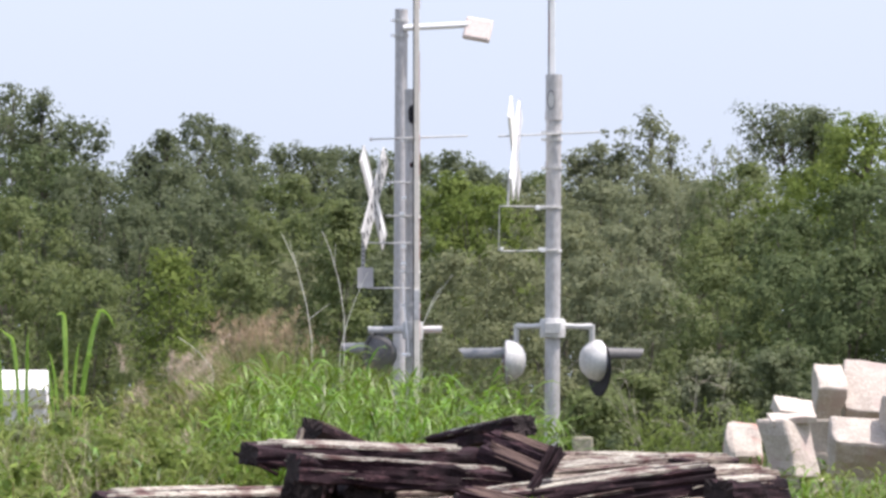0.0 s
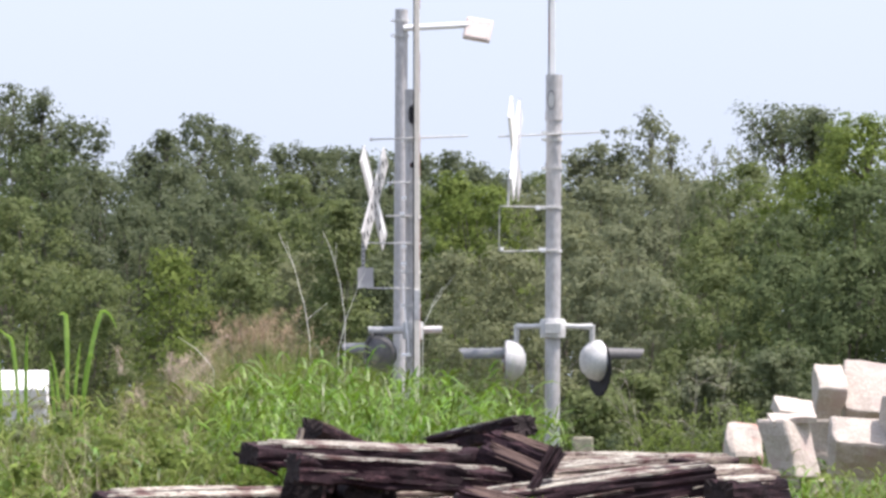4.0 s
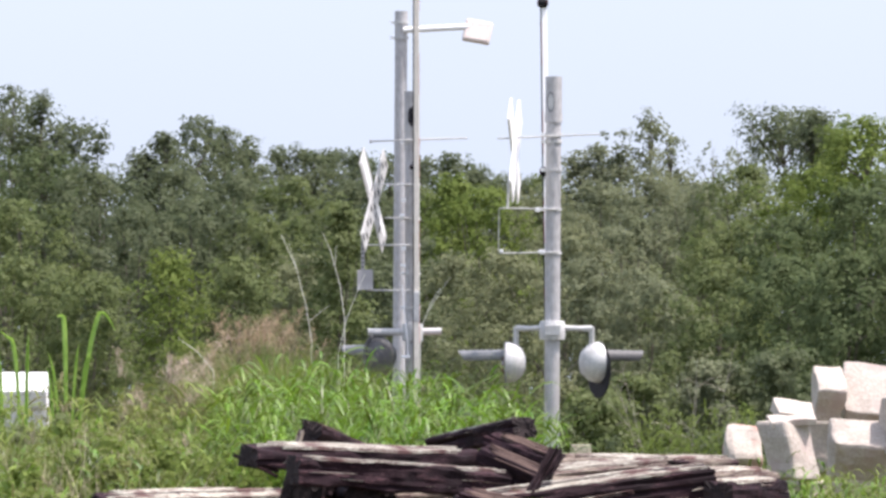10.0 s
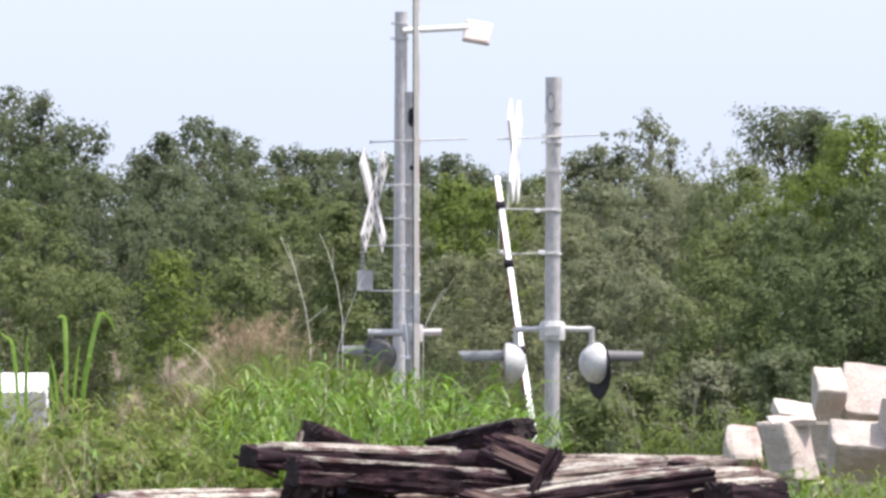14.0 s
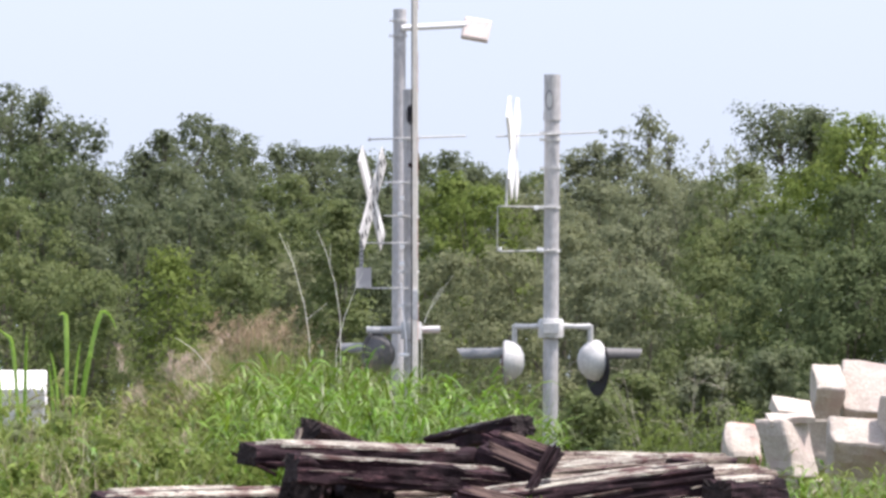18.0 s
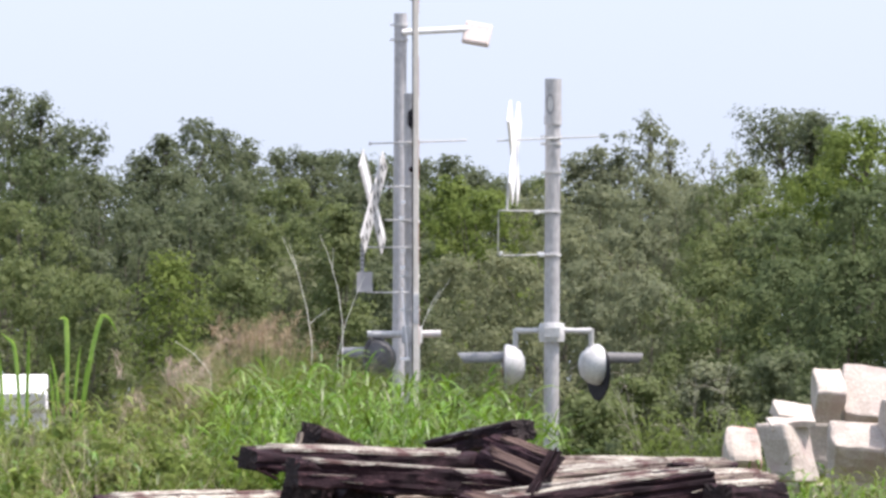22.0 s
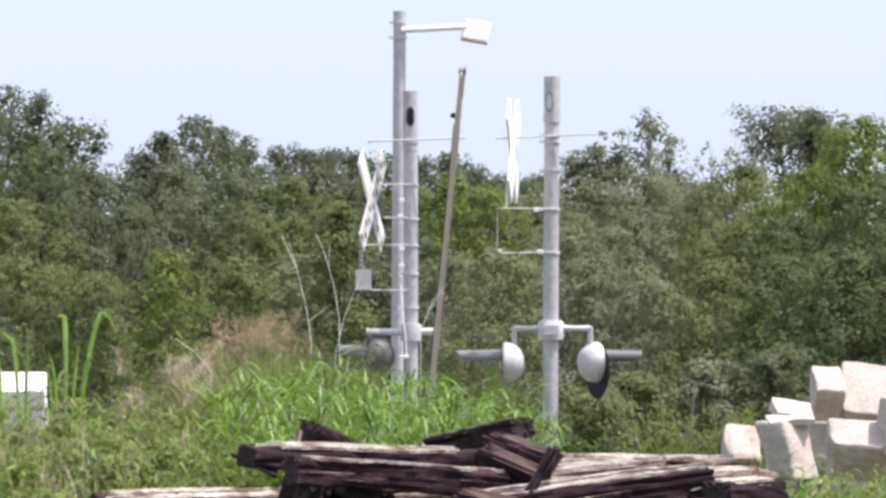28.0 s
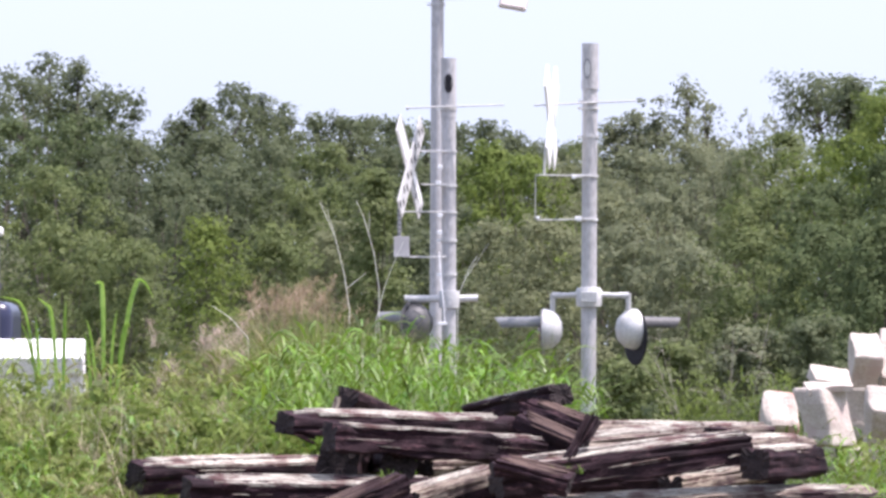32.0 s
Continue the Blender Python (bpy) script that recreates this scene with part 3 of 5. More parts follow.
def bare_shrub(x, y, top, spread, seed):
    """A leafless grey shrub of many forked twigs."""
    rng = np.random.default_rng(seed)
    z0 = float(ground_z(x, y))
    s = thing("bare_shrub", (x, y, z0), "leafless pale grey shrub with many forked twigs", "shrub", "shrubs below the trees")
    for k in range(6):
        a = rng.uniform(-1, 1)
        h = (top - z0) * rng.uniform(0.75, 1.0)
        p = [Vector((0.1 * a * spread, 0, 0)), Vector((0.7 * a * spread, -0.1, 0.5 * h)), Vector((1.3 * a * spread, -0.15, 0.9 * h))]
        bm = tube_bm(p, [0.0045, 0.0035, 0.002], 5)
        for j in range(9):
            q = p[1].lerp(p[2], rng.uniform(-0.1, 0.95))
            e = q + Vector((rng.uniform(-0.28, 0.28), rng.uniform(-0.1, 0.05), rng.uniform(-0.02, 0.3)))
            tube_bm([q, q.lerp(e, 0.5) + Vector((0, 0, 0.03)), e], [0.003, 0.002, 0.0015], 4, bm)
        link("branch", bm, M_TWIG, s)


bare_shrub(2.42, 101.5, 3.05, 0.5, 301)


# ---- crossing signals ----
def rod(name, a, b, r, material, parent, base, label="", sides=10):
    return link(name, tube_bm([a, b], r, sides), material, parent, label, base, True)


def clamp(at, r, parent, base, high=0.02):
    x, y, z = at
    bm = lathe_bm([(r, -high), (r + 0.012, -high), (r + 0.012, high), (r, high)], pose(x, y, z), 20)
    ob = link("clamp", bm, M_ALU, parent, "", base)
    bolt = box_bm((0.05, 0.02, 0.03), pose(x - r - 0.02, y - 0.02, z), 0.004)
    link("clamp_bolt", bolt, M_BRIGHT, ob, "", base)


def flasher(at, facing, parent, base, body, disc, hood, drop=0.05, plate=0.28):
    """A crossing lamp: bell housing behind a black background disc, and a long visor before it."""
    m = axis_pose(at, facing)
    low = m @ pose(0, -drop, 0)
    lamp = link("signal_lamp", lathe_bm([(0.001, -0.171), (0.06, -0.167), (0.12, -0.14), (0.17, -0.08), (0.186, -0.02), (0.186, 0.0)], m), body, parent, "white bell-shaped lamp housing", base, True)
    link("background_disc", lathe_bm([(0.008, 0.0), (plate - 0.015, 0.0), (plate, 0.006), (plate, 0.012), (plate - 0.015, 0.017), (0.008, 0.017)], low, 36), disc, lamp, "round black background plate", base)
    bm = bmesh.new()
    outer, inner = [], []
    for k in range(19):
        a = radians(-30 + 240 * k / 18)
        for store, r in ((outer, 0.064), (inner, 0.058)):
            store.append([bm.verts.new(m @ Vector((r * math.cos(a), 0.055 + r * math.sin(a), h))) for h in (0.022, 0.44 - 0.04 * (1 - math.sin(a)))])
    for k in range(18):
        bm.faces.new((outer[k][0], outer[k + 1][0], outer[k + 1][1], outer[k][1]))
        bm.faces.new((inner[k][1], inner[k + 1][1], inner[k + 1][0], inner[k][0]))
        bm.faces.new((outer[k][1], outer[k + 1][1], inner[k + 1][1], inner[k][1]))
    link("visor", bm, hood, lamp, "long tubular visor", base)
    link("lens", lathe_bm([(0.1, 0.018), (0.1, 0.03), (0.06, 0.045), (0.01, 0.05)], low), M_REDGLASS, lamp, "dark red glass lens", base, True)
    return lamp


def crossbuck(centre, axis, parent, base, length, perforated):
    """Two crossed blades in a vertical plane whose level direction is axis."""
    e = Vector(axis).normalized()
    n = Vector((e.y, -e.x, 0))
    plane = Matrix((e, Vector((0, 0, 1)), n)).transposed().to_4x4()
    for i, tilt in enumerate((45, -45)):
        m = Matrix.Translation(Vector(centre) + n * 0.014 * (i - 0.5)) @ plane @ pose(0, 0, 0, 0, 0, tilt)
        # Plain white sign: one blade's sunlit glare is put into a brighter material.
        sheet = (M_ALU, M_ALU) if perforated else (M_WHITE, M_BRIGHT)
        blade = link("crossbuck_blade", box_bm((0.24 if perforated else 0.28, length, 0.012 if perforated else 0.02), m, 0.003, 1), sheet[i], parent, "", base)
        if not perforated:
            continue
        if i == 0:
            link("reflective_strip", box_bm((0.12, length * 0.36, 0.003), m @ pose(0.0, length * 0.30, 0.0085), 0), M_BRIGHT, blade, "bright white reflective strip", base)
            link("reflective_strip", box_bm((0.09, length * 0.34, 0.003), m @ pose(0.05, -length * 0.26, 0.0085), 0), M_BRIGHT, blade, "bright white reflective strip", base)
        else:
            for side in (-0.092, 0.092):
                link("edge_strip", box_bm((0.022, length * 0.96, 0.003), m @ pose(side, 0, 0.0085), 0), M_ALU, blade, "pale edge of the blade", base)
        for k in range(12):
            if i == 0 and k in (8, 9, 10, 11):
                continue
            link("hole", box_bm((0.075, 0.045, 0.002), m @ pose(0.035 if k % 2 else -0.035, -length * 0.46 + k * length * 0.083, 0.0082), 0), M_DARK_GREY, blade, "", base)


def gate_arm(parent, pivot, base, facing, length, material, label, lamp_y, size=1.0, weight=None):
    """A tapered barrier arm that stands along its own z from the pivot, with stripes, three lamps and a counterweight."""
    arm = link("gate_arm", box_bm((0.056, 0.11, 2.4), pose(0, 0, 1.3), 0.006), material, parent, label)
    arm.location = Vector(pivot) - Vector(base)
    link("arm_section", box_bm((0.05, 0.09, length - 2.5), pose(0, 0, 2.5 + (length - 2.5) / 2), 0.006), material, arm)
    link("arm_splice", box_bm((0.058, 0.12, 0.3), pose(0, 0, 2.5), 0.006), M_ALU, arm)
    z, k = 0.9, 0
    while z < length - 0.2:
        if k % 2:
            w, d = (0.056, 0.11) if z < 2.3 else (0.05, 0.09)
            link("red_stripe", box_bm((0.003, d * 0.9, 0.40), pose(facing * (w / 2 + 0.002), 0, z + 0.2), 0), M_RED, arm, "red reflective stripe")
        z, k = z + 0.41, k + 1
    for z in (length * 0.527, length * 0.757, length * 0.915):
        at = (-0.012 - 0.02 * (1 - size), lamp_y, z)
        lamp = link("arm_lamp", lathe_bm([(0.034 * size, -0.04), (0.044 * size, -0.03), (0.044 * size, 0.03), (0.034 * size, 0.04)], axis_pose(at, (1, 0, 0)), 16), M_BLACK, arm, "small dark barrier lamp")
        for side in (-1, 1):
            link("arm_lamp_lens", lathe_bm([(0.034 * size, 0), (0.03 * size, 0.008), (0.01 * size, 0.012)], axis_pose((at[0] + side * 0.04, lamp_y, z), (side, 0, 0)), 14), M_REDGLASS, lamp, "dark red lens")
    link("arm_cable", tube_bm([(-0.032, 0.01, 0.4), (-0.034, 0.012, length * 0.5), (-0.028, 0.01, length * 0.9)], 0.006, 6), M_BLACK, arm)
    link("tip_ring", lathe_bm([(0.022, -0.02), (0.035, -0.02), (0.035, 0.02), (0.022, 0.02)], axis_pose((0, 0, length + 0.03), (0, 1, 0)), 14), M_GALV_DULL, arm)
    if weight:
        block = link("counterweight", box_bm((0.19, 0.24, 0.30), pose(*weight), 0.02), M_SLAB, arm, "pale grey counterweight block")
        rod("weight_lever", (weight[0] - 0.04, 0.02, 0.03), (weight[0] - 0.04, weight[1], weight[2] - 0.1), 0.03, M_GALV, block, (0, 0, 0))
    else:
        link("counterweight", box_bm((0.16, 0.34, 0.22), pose(0, 0, -0.32), 0.02), M_GALV, arm, "grey steel counterweight")
    link("pivot_hub", lathe_bm([(0.09, -0.1), (0.1, -0.09), (0.1, 0.09), (0.09, 0.1)], axis_pose((0, 0, 0), (1, 0, 0)), 20), M_GALV, arm)
    return arm


def near_signal():
    y = 90.0
    base = Vector((0.966, y, float(ground_z(0.966, y))))
    s = thing("crossing_signal", base, "grey steel level crossing signal with crossbuck, flashing lamps and barrier arm", "crossing signal", "level crossing signals")
    top = Vector((0.997, y, 5.21))
    r = 0.069
    bm = tube_bm([base, (base + top) / 2, top], r, 24)
    link("mast", bm, M_GALV, s, "galvanised steel pipe mast", base, True)
    at = lambda pz: base.lerp(top, (pz - base.z) / (top.z - base.z))
    sleeve = tube_bm([at(4.857), at(5.21)], r * 1.09, 24)
    link("mast_sleeve", sleeve, M_GALV, s, "", base, True)
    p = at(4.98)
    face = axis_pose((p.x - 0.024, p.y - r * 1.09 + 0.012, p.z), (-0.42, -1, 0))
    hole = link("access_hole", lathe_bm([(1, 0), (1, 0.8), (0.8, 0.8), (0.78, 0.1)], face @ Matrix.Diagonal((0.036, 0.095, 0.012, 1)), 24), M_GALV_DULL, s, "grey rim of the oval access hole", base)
    # Pale plate stands in for light inside the open hole.
    link("hole_lit_inside", lathe_bm([(0.72, 0), (0.72, 0.6), (0.02, 0.6)], face @ Matrix.Diagonal((0.036, 0.095, 0.012, 1)), 24), M_ALU, hole, "pale oval plate painted as the lit inside of the hole", base)
    link("sleeve_collar", tube_bm([at(4.795), at(4.877)], r * 1.16, 24), M_GALV, s, "", base, True)
    for z in (4.688, 4.622, 4.366, 4.008, 3.614):
        clamp(at(z), r, s, base, 0.012)
    rod("crossbar", (0.486, y - 0.1, 4.647), (1.411, y - 0.07, 4.688), 0.0075, M_ALU, s, base)
    rod("sign_bracket", (0.506, y - 0.08, 4.018), (1.028, y - 0.08, 4.008), 0.0065, M_ALU, s, base)
    rod("sign_bracket", (0.506, y - 0.08, 3.609), (1.028, y - 0.08, 3.619), 0.0065, M_ALU, s, base)
    rod("sign_bracket", (0.501, y - 0.08, 4.018), (0.496, y - 0.08, 3.609), 0.0045, M_GALV, s, base)
    # Bracket bolts in near-white: the metal's glint is put into their colour.
    link("bracket_bolt_glint", box_bm((0.045, 0.05, 0.04), pose(0.849, y - 0.1, 4.003), 0.006), M_BRIGHT, s, "", base)
    link("bracket_bolt_glint", box_bm((0.06, 0.05, 0.035), pose(0.885, y - 0.1, 3.624), 0.006), M_BRIGHT, s, "", base)
    link("bracket_bolt_glint", box_bm((0.03, 0.03, 0.03), pose(0.522, y - 0.09, 3.63), 0.005), M_BRIGHT, s, "", base)
    crossbuck((0.645, y - 0.05, 4.535), (0.115, 0.9934, 0), s, base, 1.06, False)
    rod("crossbuck_stay", (0.593, y - 0.05, 4.345), (0.578, y - 0.06, 4.018), 0.012, M_ALU, s, base)
    jb = at(2.914)
    box = link("junction_box", lathe_bm([(0.02, -0.09), (0.112, -0.085), (0.118, -0.05), (0.118, 0.055), (0.105, 0.085), (0.03, 0.09)], Matrix.Translation(jb)), M_ALU, s, "white cast junction box", base, True)
    link("box_lid", box_bm((0.15, 0.02, 0.10), pose(jb.x, jb.y - 0.118, jb.z), 0.008), M_ALU, box, "", base)
    for px, pe in ((0.655, 0.89), (1.34, 1.094)):
        arm = tube_bm([(pe, y, 2.934), ((px + pe) / 2, y, 2.929), (px, y, 2.929)], [0.026, 0.024, 0.03], 12)
        ob = link("lamp_arm", arm, M_ALU, s, "", base, True)
        rod("lamp_hanger", (px, y, 2.944), (px, y + 0.02, 2.781), 0.026, M_ALU, ob, base)
    flasher((0.573, y + 0.02, 2.622), (-1, 0.06, -0.02), s, base, M_ALU, M_GALV_DULL, M_GALV_DULL, 0.02, 0.205)
    flasher((1.401, y + 0.05, 2.622), (0.91, 0.41, -0.02), s, base, M_ALU, M_BLACK, M_DARK_GREY, 0.075, 0.25)
    pivot = Vector((0.982, y + 0.19, 0.80))
    link("gate_mechanism", box_bm((0.34, 0.5, 0.62), pose(pivot.x + 0.28, y - 0.1, 0.72), 0.03), M_GALV, s, "grey cast gate mechanism case", base)
    link("foundation", box_bm((0.7, 0.9, 0.2), pose(base.x + 0.08, y, base.z + 0.08), 0.02), M_CONC, s, "concrete foundation", base)
    arm = gate_arm(s, pivot, base, -1, 6.83, M_BRIGHT, "white barrier arm with red stripes", -0.06, weight=(0.28, 0.36, 0.98))
    return arm, pivot - base


def far_signal():
    y = 98.0
    base = Vector((-0.306, y, float(ground_z(-0.306, y))))
    s = thing("crossing_signal", base, "grey steel crossing signal with perforated crossbuck back and tan barrier arm", "crossing signal", "level crossing signals")
    top = Vector((-0.312, y, 5.324))
    r = 0.072
    link("mast", tube_bm([base, (base + top) / 2, top], r, 24), M_GALV, s, "galvanised steel pipe mast", base, True)
    link("mast_sleeve", tube_bm([(top.x, y, 4.739), top], r * 1.06, 24), M_GALV, s, "", base, True)
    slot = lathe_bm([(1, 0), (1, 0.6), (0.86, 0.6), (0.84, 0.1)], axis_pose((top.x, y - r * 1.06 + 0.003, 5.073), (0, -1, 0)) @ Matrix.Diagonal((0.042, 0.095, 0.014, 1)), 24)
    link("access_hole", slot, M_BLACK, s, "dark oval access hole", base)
    # Black plate paints the shade inside the open pipe.
    link("access_hole_shade", box_bm((0.06, 0.006, 0.15), pose(top.x, y - r * 1.06 - 0.004, 5.073), 0.002), M_BLACK, s, "", base)
    for z in (4.822, 4.405, 4.065, 3.803, 3.525, 3.191):
        clamp((top.x, y, z), r, s, base, 0.012)
    rod("crossbar", (-0.724, y - 0.1, 4.828), (0.234, y - 0.1, 4.861), 0.0085, M_ALU, s, base)
    link("crossbar_end", lathe_bm([(0.008, -0.012), (0.018, -0.012), (0.018, 0.012), (0.008, 0.012)], axis_pose((-0.718, y - 0.1, 4.828), (1, 0, 0)), 12), M_GALV, s, "", base)
    for a, b, z in ((-0.624, -0.334, 4.405), (-0.579, -0.334, 4.076), (-0.802, -0.334, 3.809), (-0.757, -0.334, 3.364)):
        rod("sign_bracket", (a, y - 0.09, z), (b, y - 0.09, z - 0.004), 0.0075, M_ALU, s, base)
    # Near-white bolts again, with the glint painted in.
    for px, pz in ((-0.395, 4.249), (-0.412, 4.093), (-0.395, 3.77), (-0.401, 3.603)):
        link("bracket_bolt_glint", box_bm((0.05, 0.04, 0.04), pose(px, y - 0.13, pz), 0.006), M_BRIGHT, s, "", base)
    crossbuck((-0.69, y - 0.1, 4.249), (0.25, 0.968, 0), s, base, 1.22, True)
    post = link("sign_post", box_bm((0.035, 0.06, 0.46), pose(-0.796, y - 0.1, 3.692), 0.004), M_GALV, s, "perforated steel sign post", base)
    for k in range(7):
        link("hole", box_bm((0.016, 0.004, 0.02), pose(-0.796, y - 0.133, 3.859 - k * 0.045), 0), M_DARK_GREY, post, "", base)
    link("sign_plate", box_bm((0.16, 0.008, 0.20), pose(-0.774, y - 0.13, 3.464, 0, 0, 15), 0.004), M_GALV, s, "small grey sign plate", base)
    link("lamp_arm", tube_bm([(-0.746, y, 2.951), (-0.356, y, 2.951), (-0.022, y, 2.957)], 0.036, 12), M_ALU, s, "", base, True)
    link("junction_box", lathe_bm([(0.02, -0.09), (0.1, -0.085), (0.108, 0), (0.1, 0.085), (0.03, 0.09)], pose(base.x, y, 2.946)), M_ALU, s, "", base, True)
    flasher((-0.646, y + 0.02, 2.712), (-0.78, 0.62, -0.02), s, base, M_DARK_GREY, M_DARK_GREY, M_GALV_DULL, 0.0, 0.225)
    link("conduit", tube_bm([(-0.406, y - 0.16, 3.414), (-0.384, y - 0.17, 3.135), (-0.356, y - 0.17, 2.857), (-0.351, y - 0.16, 2.712)], 0.007, 8), M_BRIGHT, s, "bright metal conduit", base, True)
    link("conduit_elbow", box_bm((0.09, 0.05, 0.035), pose(-0.373, y - 0.16, 2.706), 0.01), M_BRIGHT, s, "", base)
    pivot = Vector((-0.267, y - 0.18, 0.70))
    link("gate_mechanism", box_bm((0.34, 0.5, 0.62), pose(pivot.x - 0.30, y - 0.1, 0.60), 0.03), M_GALV, s, "grey cast gate mechanism case", base)
    link("foundation", box_bm((0.7, 0.9, 0.2), pose(base.x, y, base.z + 0.08), 0.02), M_CONC, s, "concrete foundation", base)
    arm = gate_arm(s, pivot, base, 1, 7.35, M_ARM, "plain tan fibreglass barrier arm", 0.02, 0.6)
    return arm, pivot - base


def light_pole():
    y = 99.0
    base = Vector((-0.461, y, float(ground_z(-0.461, y))))
    s = thing("light_pole", base, "grey steel light pole with a cream floodlight on an arm", "light pole")
    top = Vector((-0.422, y, 6.153))
    r = 0.062
    link("pole", tube_bm([base, base.lerp(top, 0.5), top], [r * 1.05, r, r], 24), M_GALV, s, "", base, True)
    link("pole_cap", tube_bm([top - Vector((0, 0, 0.22)), top], r * 1.05, 24), M_GALV, s, "", base, True)
    for z in (6.041, 5.889):
        p = base.lerp(top, (z - base.z) / (top.z - base.z))
        clamp(p, r, s, base, 0.014)
    link("lamp_arm", tube_bm([(-0.405, y - 0.05, 5.962), (-0.079, y - 0.05, 5.979), (0.247, y - 0.05, 5.996)], 0.03, 12), M_WHITE, s, "white lamp arm", base, True)
    m = pose(0.338, y - 0.05, 5.945, 66, 0, 0) @ pose(0, 0, 0, 0, 0, -11)
    head = link("floodlight", box_bm((0.275, 0.235, 0.06), m, 0.02, 3), M_CREAM, s, "cream square floodlight housing", base, True)
    link("diffuser", box_bm((0.24, 0.20, 0.012), m @ pose(0, 0, 0.032), 0.004), M_CREAM, head, "", base)
    link("mounting_bracket", box_bm((0.07, 0.07, 0.06), pose(0.236, y - 0.03, 5.99), 0.01), M_WHITE, head, "", base)


NEAR_ARM, NEAR_PIVOT = near_signal()
FAR_ARM, FAR_PIVOT = far_signal()
light_pole()


# ---- pile of old timber sleepers ----
def timber_mesh(length, wide, high, seed, split=1.0):
    """A worn squared timber along its own x with checks along the grain and ragged ends."""
    rng = np.random.default_rng(seed)
    per, cuts = 8, max(14, int(length / 0.035))
    outline = [(-1 + 2 * k / per, -1) for k in range(per)] + [(1, -1 + 2 * k / per) for k in range(per)]
    outline += [(1 - 2 * k / per, 1) for k in range(per)] + [(-1, 1 - 2 * k / per) for k in range(per)]
    n = len(outline)
    groove = rng.random(n) ** 4 * 0.042 * split
    ragged = rng.uniform(-0.012, 0.010, (2, n))
    bm = bmesh.new()
    rings = []
    for i in range(cuts + 1):
        u = i / cuts
        ring = []
        for k, (a, b) in enumerate(outline):
            x = (u - 0.5) * length
            if i in (0, cuts):
                x += ragged[0 if i == 0 else 1][k] * (1 if i == 0 else -1)
            y, z = a * wide / 2, b * high / 2
            corner = 0.90 + 0.05 * noise.noise((x * 5, k, seed)) if abs(a) == 1 and abs(b) == 1 else 1.0
            worn = noise.noise((x * 2.2, y * 22, z * 22 + seed * 5.3)) * 0.014 + noise.noise((x * 9, y * 11, z * 11 + seed)) * 0.010 + min(0.0, noise.noise((x * 3.1, y * 5, z * 7 + seed * 2.7)) + 0.12) * 0.05
            check = groove[k] * max(0.0, 0.55 + 1.3 * noise.noise((x * 1.7, k * 4.7, seed * 2.0)))
            inward = (check - worn * split) / max(0.05, math.hypot(y, z))
            bow = 0.012 * noise.noise((x * 0.8, 0.5, seed * 1.3))
            ring.append(bm.verts.new((x, y * corner * (1 - inward), z * corner * (1 - inward) + bow)))
        rings.append(ring)
    for p, q in zip(rings, rings[1:]):
        for k in range(n):
            bm.faces.new((p[k], p[(k + 1) % n], q[(k + 1) % n], q[k]))
    for end in (rings[0], rings[-1]):
        middle = sum((v.co for v in end), Vector()) / n
        core = [bm.verts.new(middle.lerp(v.co, 0.55) + Vector((noise.noise(v.co * 30) * 0.012, 0, 0))) for v in end]
        for k in range(n):
            bm.faces.new((end[k], end[(k + 1) % n], core[(k + 1) % n], core[k])).material_index = 1
        bm.faces.new(core).material_index = 1
    bmesh.ops.recalc_face_normals(bm, faces=bm.faces)
    return bm


